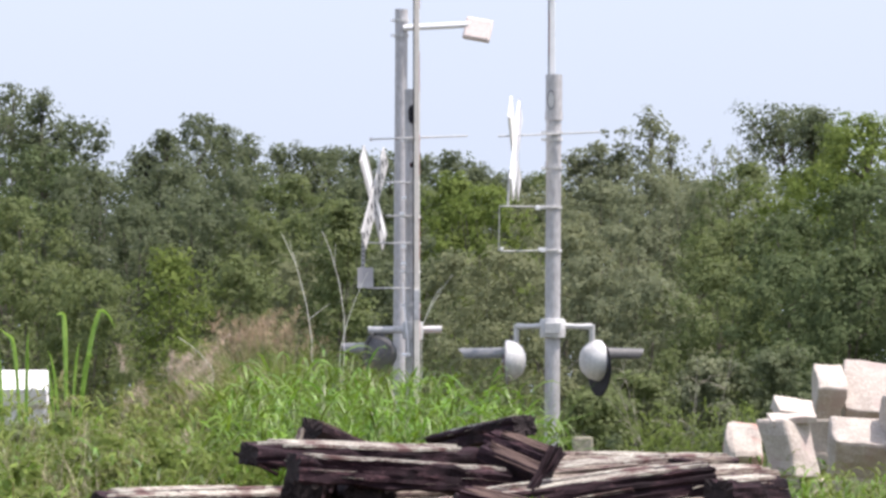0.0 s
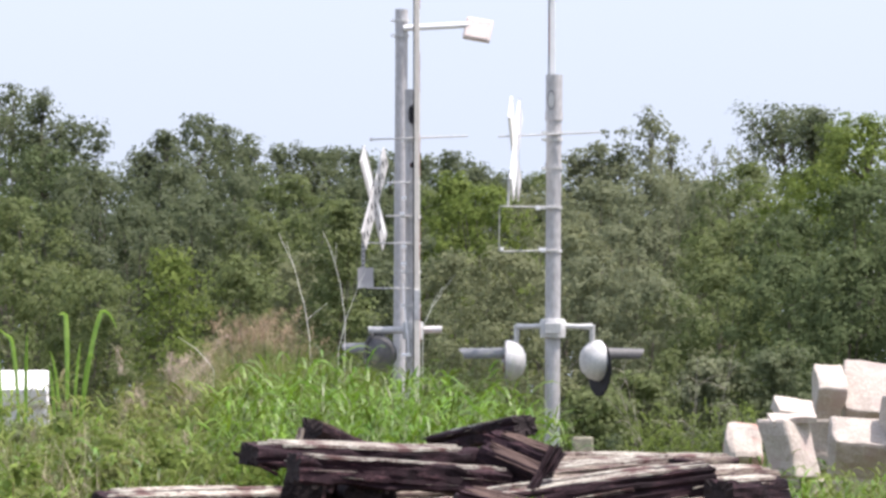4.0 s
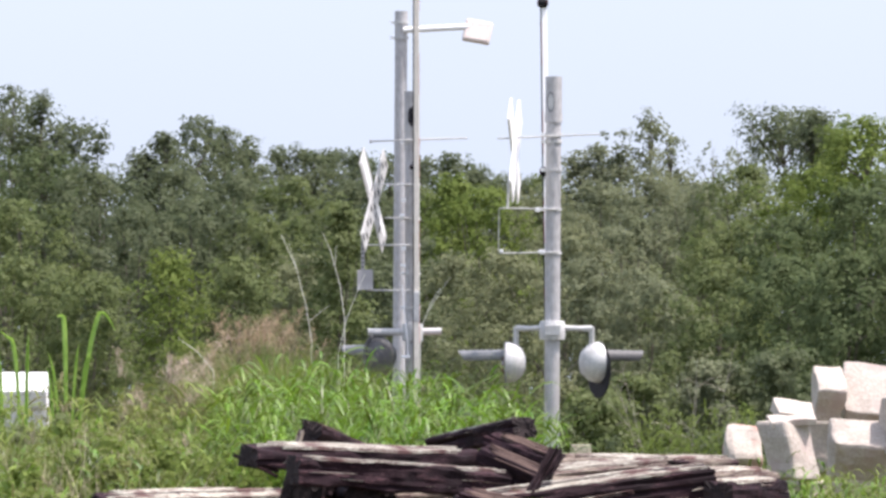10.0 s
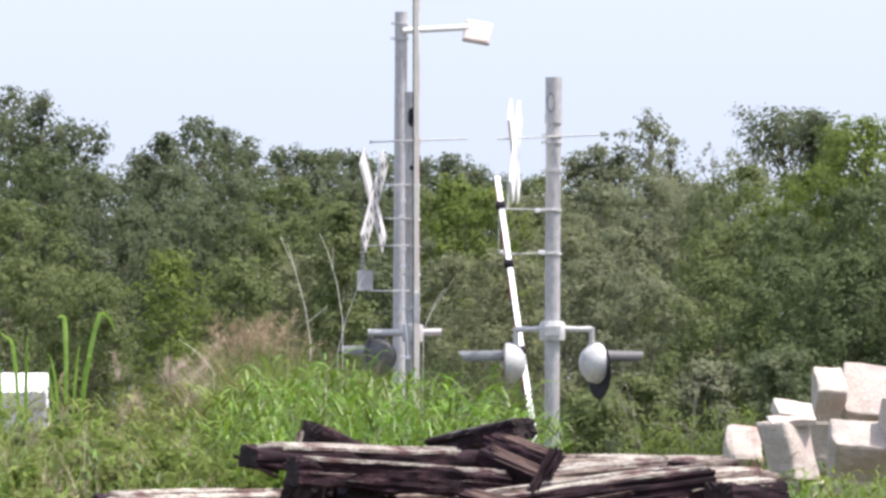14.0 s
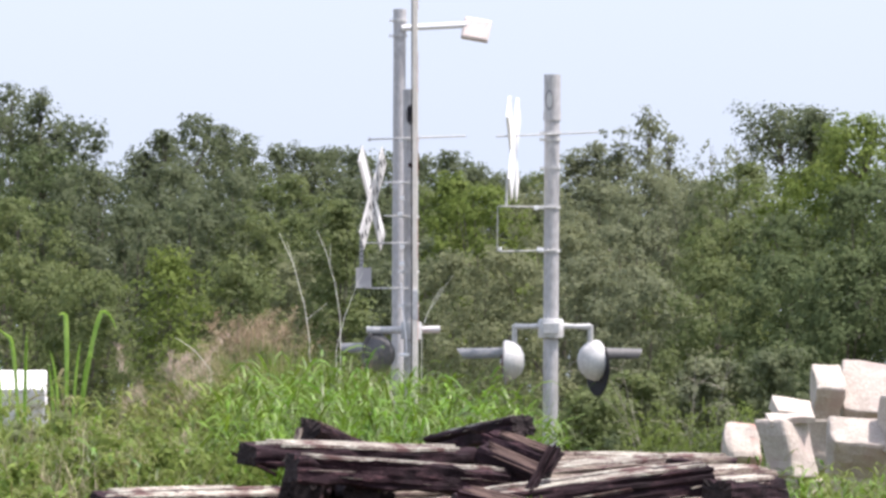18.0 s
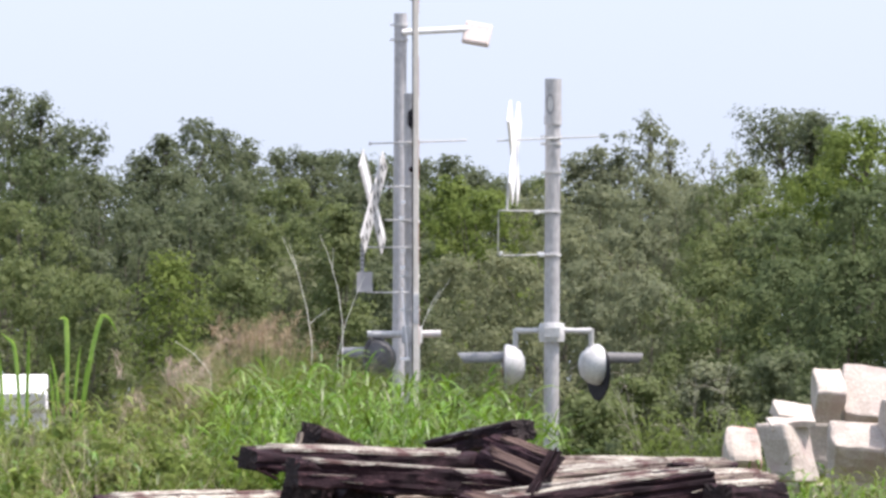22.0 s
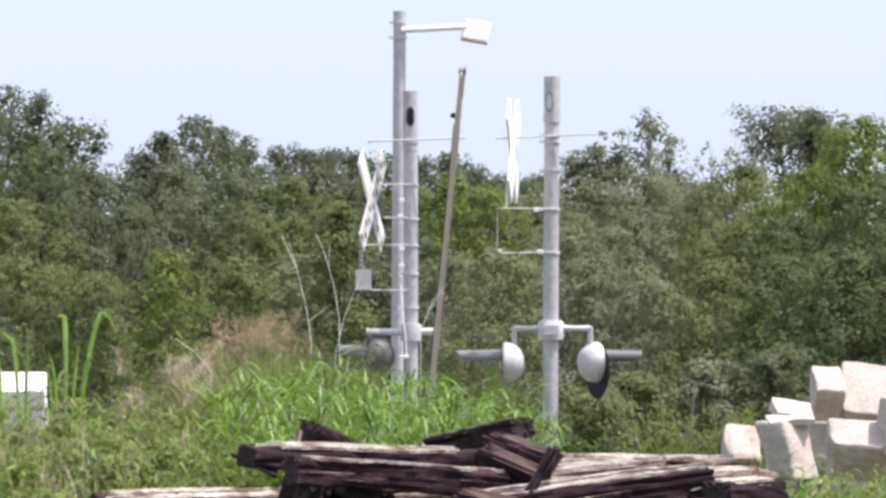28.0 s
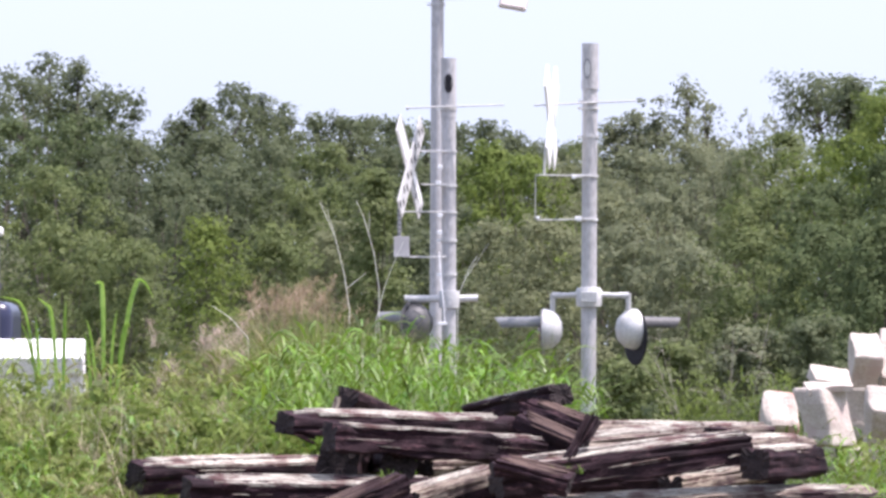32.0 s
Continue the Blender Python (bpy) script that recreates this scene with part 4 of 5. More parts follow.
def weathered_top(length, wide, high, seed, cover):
    """The grey splintered skin that lies on the upper side, in long slivers with gaps; sunlit paleness is put into its
    colour.
    """
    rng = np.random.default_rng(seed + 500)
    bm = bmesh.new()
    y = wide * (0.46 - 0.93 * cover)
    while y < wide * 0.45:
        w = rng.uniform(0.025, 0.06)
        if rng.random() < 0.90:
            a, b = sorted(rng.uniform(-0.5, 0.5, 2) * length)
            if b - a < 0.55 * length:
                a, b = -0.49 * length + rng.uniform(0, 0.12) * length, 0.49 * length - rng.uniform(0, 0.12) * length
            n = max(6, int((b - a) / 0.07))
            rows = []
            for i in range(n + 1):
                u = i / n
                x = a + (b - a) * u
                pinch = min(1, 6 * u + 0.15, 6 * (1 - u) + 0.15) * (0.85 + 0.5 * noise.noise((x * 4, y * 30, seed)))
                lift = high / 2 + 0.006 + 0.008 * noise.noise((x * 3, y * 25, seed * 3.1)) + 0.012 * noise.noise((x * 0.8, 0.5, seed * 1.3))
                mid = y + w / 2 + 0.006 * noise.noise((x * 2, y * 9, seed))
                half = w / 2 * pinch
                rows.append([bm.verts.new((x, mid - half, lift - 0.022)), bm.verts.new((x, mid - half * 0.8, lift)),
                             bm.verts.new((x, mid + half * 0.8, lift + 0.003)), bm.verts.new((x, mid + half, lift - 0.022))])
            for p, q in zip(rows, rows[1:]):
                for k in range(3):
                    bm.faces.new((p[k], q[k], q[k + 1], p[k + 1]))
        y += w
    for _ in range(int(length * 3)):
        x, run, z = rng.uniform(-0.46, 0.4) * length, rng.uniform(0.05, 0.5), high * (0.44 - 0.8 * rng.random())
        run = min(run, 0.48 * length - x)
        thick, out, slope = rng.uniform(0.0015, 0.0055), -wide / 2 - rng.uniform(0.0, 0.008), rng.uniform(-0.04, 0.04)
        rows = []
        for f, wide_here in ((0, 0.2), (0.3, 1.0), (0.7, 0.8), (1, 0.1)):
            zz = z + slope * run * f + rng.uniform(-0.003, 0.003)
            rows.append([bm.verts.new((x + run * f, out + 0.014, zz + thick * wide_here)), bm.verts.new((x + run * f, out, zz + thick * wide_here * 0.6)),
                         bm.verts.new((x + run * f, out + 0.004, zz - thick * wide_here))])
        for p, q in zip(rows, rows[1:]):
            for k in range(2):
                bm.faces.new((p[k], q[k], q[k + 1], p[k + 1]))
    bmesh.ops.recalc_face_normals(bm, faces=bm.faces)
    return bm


TIMBERS = [0]


def timber(a, b, high, wide=0.23, pale=False, roll=0, split=1.0, label="", skin=0.8):
    """A sleeper from the centre of one end to the centre of the other."""
    TIMBERS[0] += 1
    a, b = Vector(a), Vector(b)
    along = (b - a)
    ob = link("railway_sleeper", timber_mesh(along.length, wide, high, TIMBERS[0], split), M_TIE_PALE if pale else M_TIE)
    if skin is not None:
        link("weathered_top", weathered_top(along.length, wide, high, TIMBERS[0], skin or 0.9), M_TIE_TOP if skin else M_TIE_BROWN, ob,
             "grey splintered weathered upper surface with sunlit brightness painted in" if skin else "brown splintered upper surface")
    ob.data.materials.append(M_END)
    x = along.normalized()
    yy = Vector((0, 0, 1)).cross(x).normalized()
    zz = x.cross(yy)
    ob.matrix_world = Matrix.Translation((a + b) / 2) @ Matrix((x, yy, zz)).transposed().to_4x4() @ pose(0, 0, 0, 7 + roll * 0.5 + 4 * math.sin(TIMBERS[0] * 2.3))
    words = label or ("sun-bleached split wooden railway sleeper in the pile" if pale else "dark creosoted old wooden railway sleeper in the pile")
    tagged(ob, words, "sleeper", "old railway sleepers in the pile")
    return ob


timber((-1.404, 71.6, 1.889), (0.254, 73.4, 1.825), 0.172, 0.2, skin=1.0)
timber((-1.082, 71.3, 1.781), (0.444, 72.3, 1.667), 0.205, 0.2, roll=0, split=1.8, skin=0.8)
timber((-1.029, 71.6, 1.625), (-0.912, 74.0, 1.602), 0.262, 0.3)
timber((-0.578, 71.7, 1.599), (-0.723, 74.0, 1.577), 0.237, 0.26)
timber((-1.02, 74.4, 2.015), (-0.62, 75.4, 1.84), 0.24, 0.2, roll=30, skin=0)
timber((-1.115, 74.2, 1.86), (-1.065, 74.25, 2.06), 0.03, 0.05, pale=True, split=0.4, skin=None, label="pale split sliver of wood leaning on the pile")
timber((-0.051, 74.6, 1.927), (0.596, 73.4, 2.091), 0.16, 0.2)
timber((0.293, 72.6, 1.871), (0.751, 72.2, 1.668), 0.18, 0.16, roll=20, skin=0)
timber((0.346, 73.4, 1.991), (0.78, 73.0, 1.827), 0.124, 0.2, roll=-12, skin=0)
timber((0.813, 71.0, 1.928), (0.641, 70.8, 1.606), 0.109, 0.09, split=2, skin=None, label="short dark splintered piece of timber standing on the pile")
timber((0.814, 74.2, 1.807), (2.174, 74.6, 1.787), 0.126, 0.23, pale=True)
timber((0.631, 72.6, 1.673), (1.769, 73.6, 1.765), 0.182, 0.26, pale=True)
timber((0.112, 70.6, 1.474), (1.908, 71.6, 1.702), 0.234, 0.23, roll=16, skin=0.9)
timber((1.635, 73.2, 1.676), (2.403, 73.8, 1.696), 0.158, 0.26, pale=True)
timber((1.968, 71.4, 1.586), (2.416, 72.2, 1.607), 0.229, 0.24, roll=-8, skin=0.8)
timber((1.379, 71.8, 1.427), (2.028, 72.4, 1.527), 0.139, 0.25, pale=True)
timber((0.124, 70.3, 1.581), (0.634, 70.2, 1.454), 0.135, 0.2, roll=10, skin=0)
timber((-0.512, 71.0, 1.348), (0.142, 71.6, 1.527), 0.121, 0.22, pale=True)
timber((-0.4, 72.6, 1.557), (0.22, 73.0, 1.57), 0.139, 0.24, pale=True)
timber((-2.513, 72.4, 1.481), (-1.033, 73.6, 1.514), 0.216, 0.23, roll=12, skin=1.0)
timber((-2.099, 70.9, 1.39), (-0.597, 71.5, 1.374), 0.202, 0.23, split=1.6, roll=28, skin=1.0)
timber((-1.967, 70.8, 1.166), (-1.937, 73.2, 1.13), 0.29, 0.3)
timber((-2.876, 72.0, 1.032), (-2.204, 73.6, 1.004), 0.188, 0.23)
timber((-1.847, 69.6, 0.892), (-0.538, 70.2, 1.454), 0.183, 0.2, roll=14, skin=0)
timber((-1.736, 71.2, 1.086), (-1.149, 71.7, 1.224), 0.105, 0.2, pale=True)
timber((-1.88, 72.4, 1.189), (-0.857, 72.9, 1.223), 0.147, 0.24, pale=True)
timber((-0.43, 70.7, 1.167), (0.68, 71.2, 1.248), 0.153, 0.22, pale=True)
timber((0.496, 71.0, 1.283), (2.835, 72.0, 1.359), 0.137, 0.24, pale=True)
timber((0.858, 70.9, 1.212), (2.331, 71.6, 1.242), 0.161, 0.22)
timber((2.029, 71.0, 1.251), (3.317, 71.8, 1.264), 0.097, 0.24, pale=True)
timber((-0.107, 69.8, 0.936), (0.692, 70.4, 1.212), 0.223, 0.22, roll=10, skin=0)
timber((0.369, 69.9, 0.87), (1.376, 70.6, 1.097), 0.183, 0.23, pale=True)
timber((-2.324, 70.9, 0.914), (-1.086, 71.6, 0.933), 0.177, 0.24)
timber((-1.138, 69.8, 0.92), (-0.427, 70.3, 0.958), 0.159, 0.22, pale=True)
timber((-1.455, 73.8, 1.319), (0.392, 74.2, 1.356), 0.252, 0.26)
timber((0.223, 74.0, 1.358), (2.253, 74.4, 1.416), 0.294, 0.26)
timber((-1.266, 72.6, 1.005), (0.633, 72.8, 1.022), 0.332, 0.26)
timber((0.547, 72.4, 1.008), (2.453, 72.8, 1.022), 0.29, 0.26)
timber((-2.442, 70.8, 0.695), (-0.028, 71.2, 0.686), 0.242, 0.26)
timber((-0.229, 70.8, 0.675), (2.197, 71.2, 0.706), 0.242, 0.26)

timber((-2.042, 70.2, 0.888), (-0.866, 70.6, 0.912), 0.177, 0.24)
timber((-1.372, 69.6, 0.841), (-0.186, 70.0, 0.864), 0.202, 0.24)
timber((-2.435, 70.6, 0.82), (-1.552, 71.0, 0.844), 0.161, 0.24)
timber((0.606, 69.7, 0.839), (1.952, 70.1, 0.862), 0.177, 0.24, pale=True)
timber((1.341, 70.9, 1.108), (2.631, 71.3, 1.132), 0.137, 0.24)
timber((1.921, 70.0, 0.82), (2.915, 70.4, 0.844), 0.186, 0.24)
timber((1.09, 70.3, 1.022), (1.69, 70.7, 1.046), 0.145, 0.24)
timber((-0.834, 70.9, 1.212), (-0.008, 71.3, 1.236), 0.137, 0.24)
timber((2.325, 71.4, 1.042), (3.217, 71.8, 1.067), 0.145, 0.24, pale=True)
timber((-0.344, 69.5, 0.815), (0.525, 69.9, 0.839), 0.177, 0.24)
timber((1.362, 69.9, 0.934), (1.561, 70.3, 0.958), 0.242, 0.24)
timber((-1.073, 70.7, 1.071), (-0.591, 71.1, 1.095), 0.161, 0.24)
timber((-1.574, 71.6, 1.039), (-1.086, 72.0, 1.063), 0.145, 0.24)

timber((-1.522, 72.0, 1.883), (-1.21, 72.2, 1.726), 0.022, 0.03, split=0.3, skin=None, label="thin broken stick poking out of the sleeper pile")
timber((-1.487, 72.3, 1.823), (-1.201, 72.4, 1.773), 0.018, 0.025, split=0.3, skin=None, label="thin broken stick poking out of the sleeper pile")
timber((1.652, 72.7, 1.821), (1.783, 72.8, 1.816), 0.06, 0.1, split=0.8, skin=None, label="short dark timber offcut lying on the pile")


# ---- broken concrete ----
def concrete_block(x, y, z, size, turn=(0, 0, 0), seed=1, label="pale broken concrete block in the heap", material=None, lean=0.0, worn=0.09):
    bm = bmesh.new()
    bmesh.ops.create_cube(bm, size=1, matrix=Matrix.Diagonal((*size, 1)))
    bmesh.ops.bevel(bm, geom=list(bm.edges), offset=min(size) * worn, segments=2, affect='EDGES', profile=0.55)
    bmesh.ops.subdivide_edges(bm, edges=list(bm.edges), cuts=3, use_grid_fill=True)
    for v in bm.verts:
        p = v.co * 5 + Vector((seed * 7.3, 0, 0))
        v.co += Vector((noise.noise(p), noise.noise(p + Vector((9, 0, 0))), noise.noise(p + Vector((0, 9, 0))))) * 0.028
        chip = noise.noise(v.co * 9 + Vector((0, seed * 3.1, 0)))
        if chip > 0.25:
            v.co *= 1 - 0.09 * (chip - 0.25)
        v.co.y += lean * v.co.z
    ob = link("concrete_block", bm, material or M_CONC)
    ob.matrix_world = pose(x, y, z, *turn)
    tagged(ob, label, "concrete block", "broken concrete blocks in the heap")
    return ob


concrete_block(2.374, 79.0, 1.875, (0.31, 0.36, 0.31), (56, 3, 8), 1, "pale rounded concrete chunk with a reddish stain", M_CONC_RED, 0.0, 0.2)
concrete_block(2.717, 78.4, 1.889, (0.30, 0.30, 0.46), (0, 0, 47), 2, "pale square concrete block standing on edge", None, 0.3)
concrete_block(2.745, 78.45, 2.125, (0.37, 0.30, 0.05), (9, -4, 6), 16, "thin pale concrete slab on top of a block")
concrete_block(2.836, 80.5, 2.181, (0.32, 0.30, 0.11), (24, 8, 10), 3, "thin pale concrete slab lying on the heap")
concrete_block(3.085, 79.7, 2.335, (0.225, 0.34, 0.33), (36, 1, 5), 4, "upright pale concrete chunk with a shaded lower half")
concrete_block(3.43, 79.9, 2.315, (0.46, 0.54, 0.20), (50, 4, 4), 5, "large tilted pale concrete block on the heap")
concrete_block(3.316, 79.3, 1.884, (0.48, 0.40, 0.36), (33, 2, 5), 6, "large pale concrete block low in the heap")
concrete_block(3.618, 79.2, 2.066, (0.24, 0.3, 0.46), (0, 4, 14), 7)
concrete_block(2.965, 78.7, 1.496, (0.12, 0.16, 0.3), (0, 0, 15), 8, "small pale concrete piece in the grass")
concrete_block(3.271, 80.5, 1.907, (0.66, 0.6, 0.44), (0, 0, -8), 9)
concrete_block(2.546, 80.8, 1.43, (0.66, 0.5, 0.4), (0, 0, 5), 10)
concrete_block(3.454, 80.4, 1.478, (0.7, 0.5, 0.5), (0, 0, -6), 11)
concrete_block(-0.3, 70.4, 1.06, (0.76, 0.34, 0.15), (18, 4, 8), 13, "pale cream concrete slab lying among the sleepers", M_SLAB)
concrete_block(1.872, 70.4, 0.98, (0.72, 0.4, 0.26), (17, -5, -6), 14, "pale cream concrete slab lying among the sleepers", M_SLAB)
concrete_block(2.506, 70.8, 0.948, (0.5, 0.36, 0.2), (14, 3, 6), 15, "pale cream concrete slab lying among the sleepers", M_SLAB)


# ---- white barrier wall, lamp post and vehicle beyond the weeds ----
def barrier_wall():
    y = 88.0
    left, right = -6.02, -3.5
    z0, z1 = 0.3, 2.44
    s = thing("barrier_wall", (right, y, z0), "white concrete wall with a bright flat cap behind the weeds", "wall")
    base = (right, y, z0)
    link("wall_body", box_bm((right - left, 0.30, z1 - z0 - 0.14), pose((left + right) / 2, y, (z0 + z1 - 0.14) / 2), 0.015), M_CONC_WHITE, s, "", base)
    for k in range(3):
        a = left + (right - left) * k / 3
        b = left + (right - left) * (k + 1) / 3
        link("cap_block", box_bm((b - a - 0.006, 0.46, 0.17), pose((a + b) / 2, y - 0.02, z1 - 0.07, 22, 0, 0), 0.02), M_CONC_WHITE, s, "", base)


def lamp_post():
    y = 91.2
    x = -4.436
    z0 = float(ground_z(x, y))
    s = thing("lamp_post", (x, y, z0), "thin grey lamp post with a small white lamp head", "lamp post")
    base = (x, y, z0)
    link("post", tube_bm([(x, y, z0 - 0.05), (x, y, 3.489)], [0.034, 0.028], 14), M_DARK_GREY, s, "", base, True)
    link("lamp_head", lathe_bm([(0.02, -0.045), (0.042, -0.035), (0.046, 0.02), (0.036, 0.045), (0.012, 0.055)], axis_pose((x + 0.01, y, 3.52), (0.9, -0.3, 0.15)), 18), M_WHITE, s, "small white lamp head", base, True)
    pts = [(x - 0.05 - 0.5 * f, y, 3.5 - 0.04 * math.sin(math.pi * min(1, f * 2.4)) + 0.9 * max(0, f - 0.15) ** 1.5) for f in (0, 0.15, 0.3, 0.45, 0.6, 0.8, 1.0)]
    link("supply_wire", tube_bm(pts, 0.008, 6), M_WHITE, s, "thin pale wire", base)
    link("collar", lathe_bm([(0.03, -0.03), (0.045, -0.03), (0.045, 0.03), (0.03, 0.03)], pose(x, y, 3.024), 14), M_DARK_GREY, s, "", base)


def van():
    """A high dark blue van; its front leads along +x, the origin lies on the road below its front end."""
    s = thing("van", (-12, 93.4, 0.14), "dark blue high-roofed van driving on the road", "van")
    bm = box_bm((3.6, 1.9, 2.35), pose(-1.95, 0, 1.58), 0.16, 4)
    link("body", bm, M_BLUE, s, "", None, True)
    link("bonnet", box_bm((0.4, 1.8, 0.75), pose(-0.06, 0, 0.82), 0.12, 3), M_BLUE, s, "", None, True)
    link("windscreen", box_bm((0.03, 1.5, 0.8), pose(-0.135, 0, 1.95), 0.01), M_GLASS_DARK, s, "tinted windscreen")
    link("side_window", box_bm((0.8, 0.02, 0.6), pose(-0.8, -0.955, 2.0), 0.008), M_GLASS_DARK, s, "tinted side window")
    link("bumper", box_bm((0.16, 1.85, 0.28), pose(0.12, 0, 0.48), 0.04), M_BLACK, s)
    for x in (-0.55, -3.1):
        for side in (-0.86, 0.86):
            wheel = link("wheel", lathe_bm([(0.22, -0.1), (0.33, -0.1), (0.35, -0.06), (0.35, 0.06), (0.33, 0.1), (0.22, 0.1)], axis_pose((0, 0, 0), (0, 1, 0)), 24), M_RUBBER, s)
            wheel.location = (x, side, 0.35)
            link("rim", lathe_bm([(0.05, -0.09), (0.21, -0.07), (0.21, 0.07), (0.05, 0.09)], axis_pose((0, 0, 0), (0, 1, 0)), 18), M_GALV, wheel)
    return s


barrier_wall()
lamp_post()
VAN = van()


# ---- grass and weeds ----
def ribbons(name, roots, height, width, bend, rng, levels=5, droop=0.25):
    """Tapered bent blades; the roots are rows of x, y, z."""
    n = len(roots)
    ang = rng.uniform(0, 2 * np.pi, n)
    lean = np.stack([np.cos(ang), np.sin(ang), np.zeros(n)], 1)
    flat = ang + np.pi / 2 + rng.uniform(-0.9, 0.9, n)
    side = np.stack([np.cos(flat), np.sin(flat), np.zeros(n)], 1)
    s = np.linspace(0, 1, levels)
    h = height[:, None, None]
    b = bend[:, None, None]
    sk = s[None, :, None]
    spine = roots[:, None, :] + np.array([0, 0, 1.0]) * (h * (sk - droop * b * sk ** 3)) + lean[:, None, :] * (h * b * sk ** 2)
    w = width[:, None, None] * np.clip(1.15 * (1 - sk ** 2.2), 0.04, 1) * 0.5
    verts = np.stack([spine - side[:, None, :] * w, spine + side[:, None, :] * w], 2).reshape(-1, 3)
    first = np.arange(n)[:, None] * levels * 2 + np.arange(levels - 1)[None] * 2
    quads = np.stack([first, first + 1, first + 3, first + 2], -1).reshape(-1, 4)
    return sheet_mesh(name, verts, quads)


def grass_patch(name, count, x_range, y_range, h_range, w_range, bend, material, label, seed, keep=None, clump=0.0):
    rng = np.random.default_rng(seed)
    x = rng.uniform(*x_range, count)
    y = rng.uniform(*y_range, count)
    if clump:
        centres = np.stack([rng.uniform(*x_range, count // 60), rng.uniform(*y_range, count // 60)], 1)
        pick = rng.integers(0, len(centres), count)
        x, y = centres[pick, 0] + rng.normal(0, clump, count), centres[pick, 1] + rng.normal(0, clump, count)
    height = rng.uniform(*h_range, count)
    if keep:
        scale = keep(x, y)
        chosen = scale > 0.08
        x, y, height = x[chosen], y[chosen], (height * scale)[chosen]
    n = len(x)
    roots = np.stack([x, y, ground_z(x, y) - 0.02], 1)
    me = ribbons(name, roots, height, rng.uniform(*w_range, n), rng.uniform(0.1, bend, n), rng)
    me.materials.append(material)
    return tagged(new(name, me), label, "grass", kind="stuff")


def leafy_grass(name, stems, x_range, y_range, h_range, leaf_range, w_range, material, label, seed, keep=None, per=8):
    """Upright stems with arching blades at many heights."""
    rng = np.random.default_rng(seed)
    x, y = rng.uniform(*x_range, stems), rng.uniform(*y_range, stems)
    h = rng.uniform(*h_range, stems)
    if keep:
        scale = keep(x, y)
        ok = scale > 0.1
        x, y, h = x[ok], y[ok], (h * scale)[ok]
    tilt = rng.normal(0, 0.10, (len(x), 2))
    n = len(x) * per
    f = rng.uniform(0.15, 1.0, n)
    hx = np.repeat(h, per) * f
    root = np.stack([np.repeat(x, per) + np.repeat(tilt[:, 0], per) * hx, np.repeat(y, per) + np.repeat(tilt[:, 1], per) * hx,
                     np.repeat(ground_z(x, y), per) + hx], 1)
    length = rng.uniform(*leaf_range, n)
    ang = rng.uniform(0, 2 * np.pi, n)
    out = np.stack([np.cos(ang), np.sin(ang), np.zeros(n)], 1)
    side = np.stack([-np.sin(ang), np.cos(ang), rng.uniform(-0.5, 0.5, n)], 1)
    rise, fall = rng.uniform(0.5, 1.1, n), rng.uniform(0.5, 1.3, n)
    levels = 6
    s = np.linspace(0, 1, levels)[None, :, None]
    spine = root[:, None, :] + length[:, None, None] * (out[:, None, :] * s * 0.75 + np.array([0, 0, 1.0]) * (rise[:, None, None] * s - fall[:, None, None] * s ** 2.2))
    w = (rng.uniform(*w_range, n))[:, None, None] * np.clip(np.minimum(0.5 + 3 * s, 1.2 * (1 - s ** 2)), 0.05, 1) * 0.5
    verts = np.stack([spine - side[:, None, :] * w, spine + side[:, None, :] * w], 2).reshape(-1, 3)
    first = np.arange(n)[:, None] * levels * 2 + np.arange(levels - 1)[None] * 2
    quads = np.stack([first, first + 1, first + 3, first + 2], -1).reshape(-1, 4)
    me = sheet_mesh(name, verts, quads)
    me.materials.append(material)
    return tagged(new(name, me), label, "grass", kind="stuff")


def mound(x, y):
    """Height of the lush clump from its left foot to its right end."""
    return np.interp(x + 0.12 * np.sin(y * 3), [-2.2, -1.9, -1.6, -1.1, -0.6, 0.0, 0.45, 0.8, 1.1], [0.0, 0.55, 0.95, 1.06, 1.0, 0.95, 0.85, 0.55, 0.0])


def not_in_pile(x, y):
    inside = (x > np.interp(y, [60, 69, 71.5, 73], [-2.3, -2.62, -2.75, -2.9])) & (x < 2.75) & (y > 60) & (y < 75.2)
    return np.where(inside, 0.0, 1.0)


def left_side(x, y):
    fall = np.interp(x, [-9, -2.6, -1.6, -0.9], [1.0, 1.0, 0.75, 0.0])
    return fall * not_in_pile(x, y) * np.interp(y, [64, 70, 80, 86], [0.75, 0.8, 0.95, 1.05])


def beside_mast(x, y):
    """Low growth round the foot of the mast, taller away from it."""
    return np.interp(np.abs(x - 1.16), [0.0, 0.32, 0.5], [0.3, 0.4, 1.0])


def right_side(x, y):
    return np.interp(x, [1.3, 2.4, 8], [0.0, 1.0, 1.0]) * not_in_pile(x, y)


def dome(x, y):
    """Height of the feathery grass behind the lush clump."""
    return np.interp(x, [-2.2, -1.95, -1.65, -1.3, -0.95, -0.6, -0.5], [0.45, 0.78, 1.0, 1.0, 0.86, 0.72, 0.0])


SWAYING = [leafy_grass("lush_grass", 340, (-2.3, 1.2), (77, 85.5), (0.55, 1.40), (0.22, 0.52), (0.014, 0.028), M_GRASS, "tall lush bright green grass on the berm", 101 + 40 * k, mound, 9) for k in range(3)]
SWAYING.append(grass_patch("lush_grass_stems", 1800, (-2.3, 1.2), (77, 85.5), (0.7, 1.6), (0.008, 0.018), 0.9, M_GRASS, "upright green grass stems on the berm", 131, mound))
SWAYING.append(grass_patch("feathery_grass", 3600, (-2.15, -0.55), (84.2, 86.4), (1.0, 1.82), (0.006, 0.014), 0.8, M_GRASS_DULL, "thin tall feathery grass behind the lush clump", 133, dome))
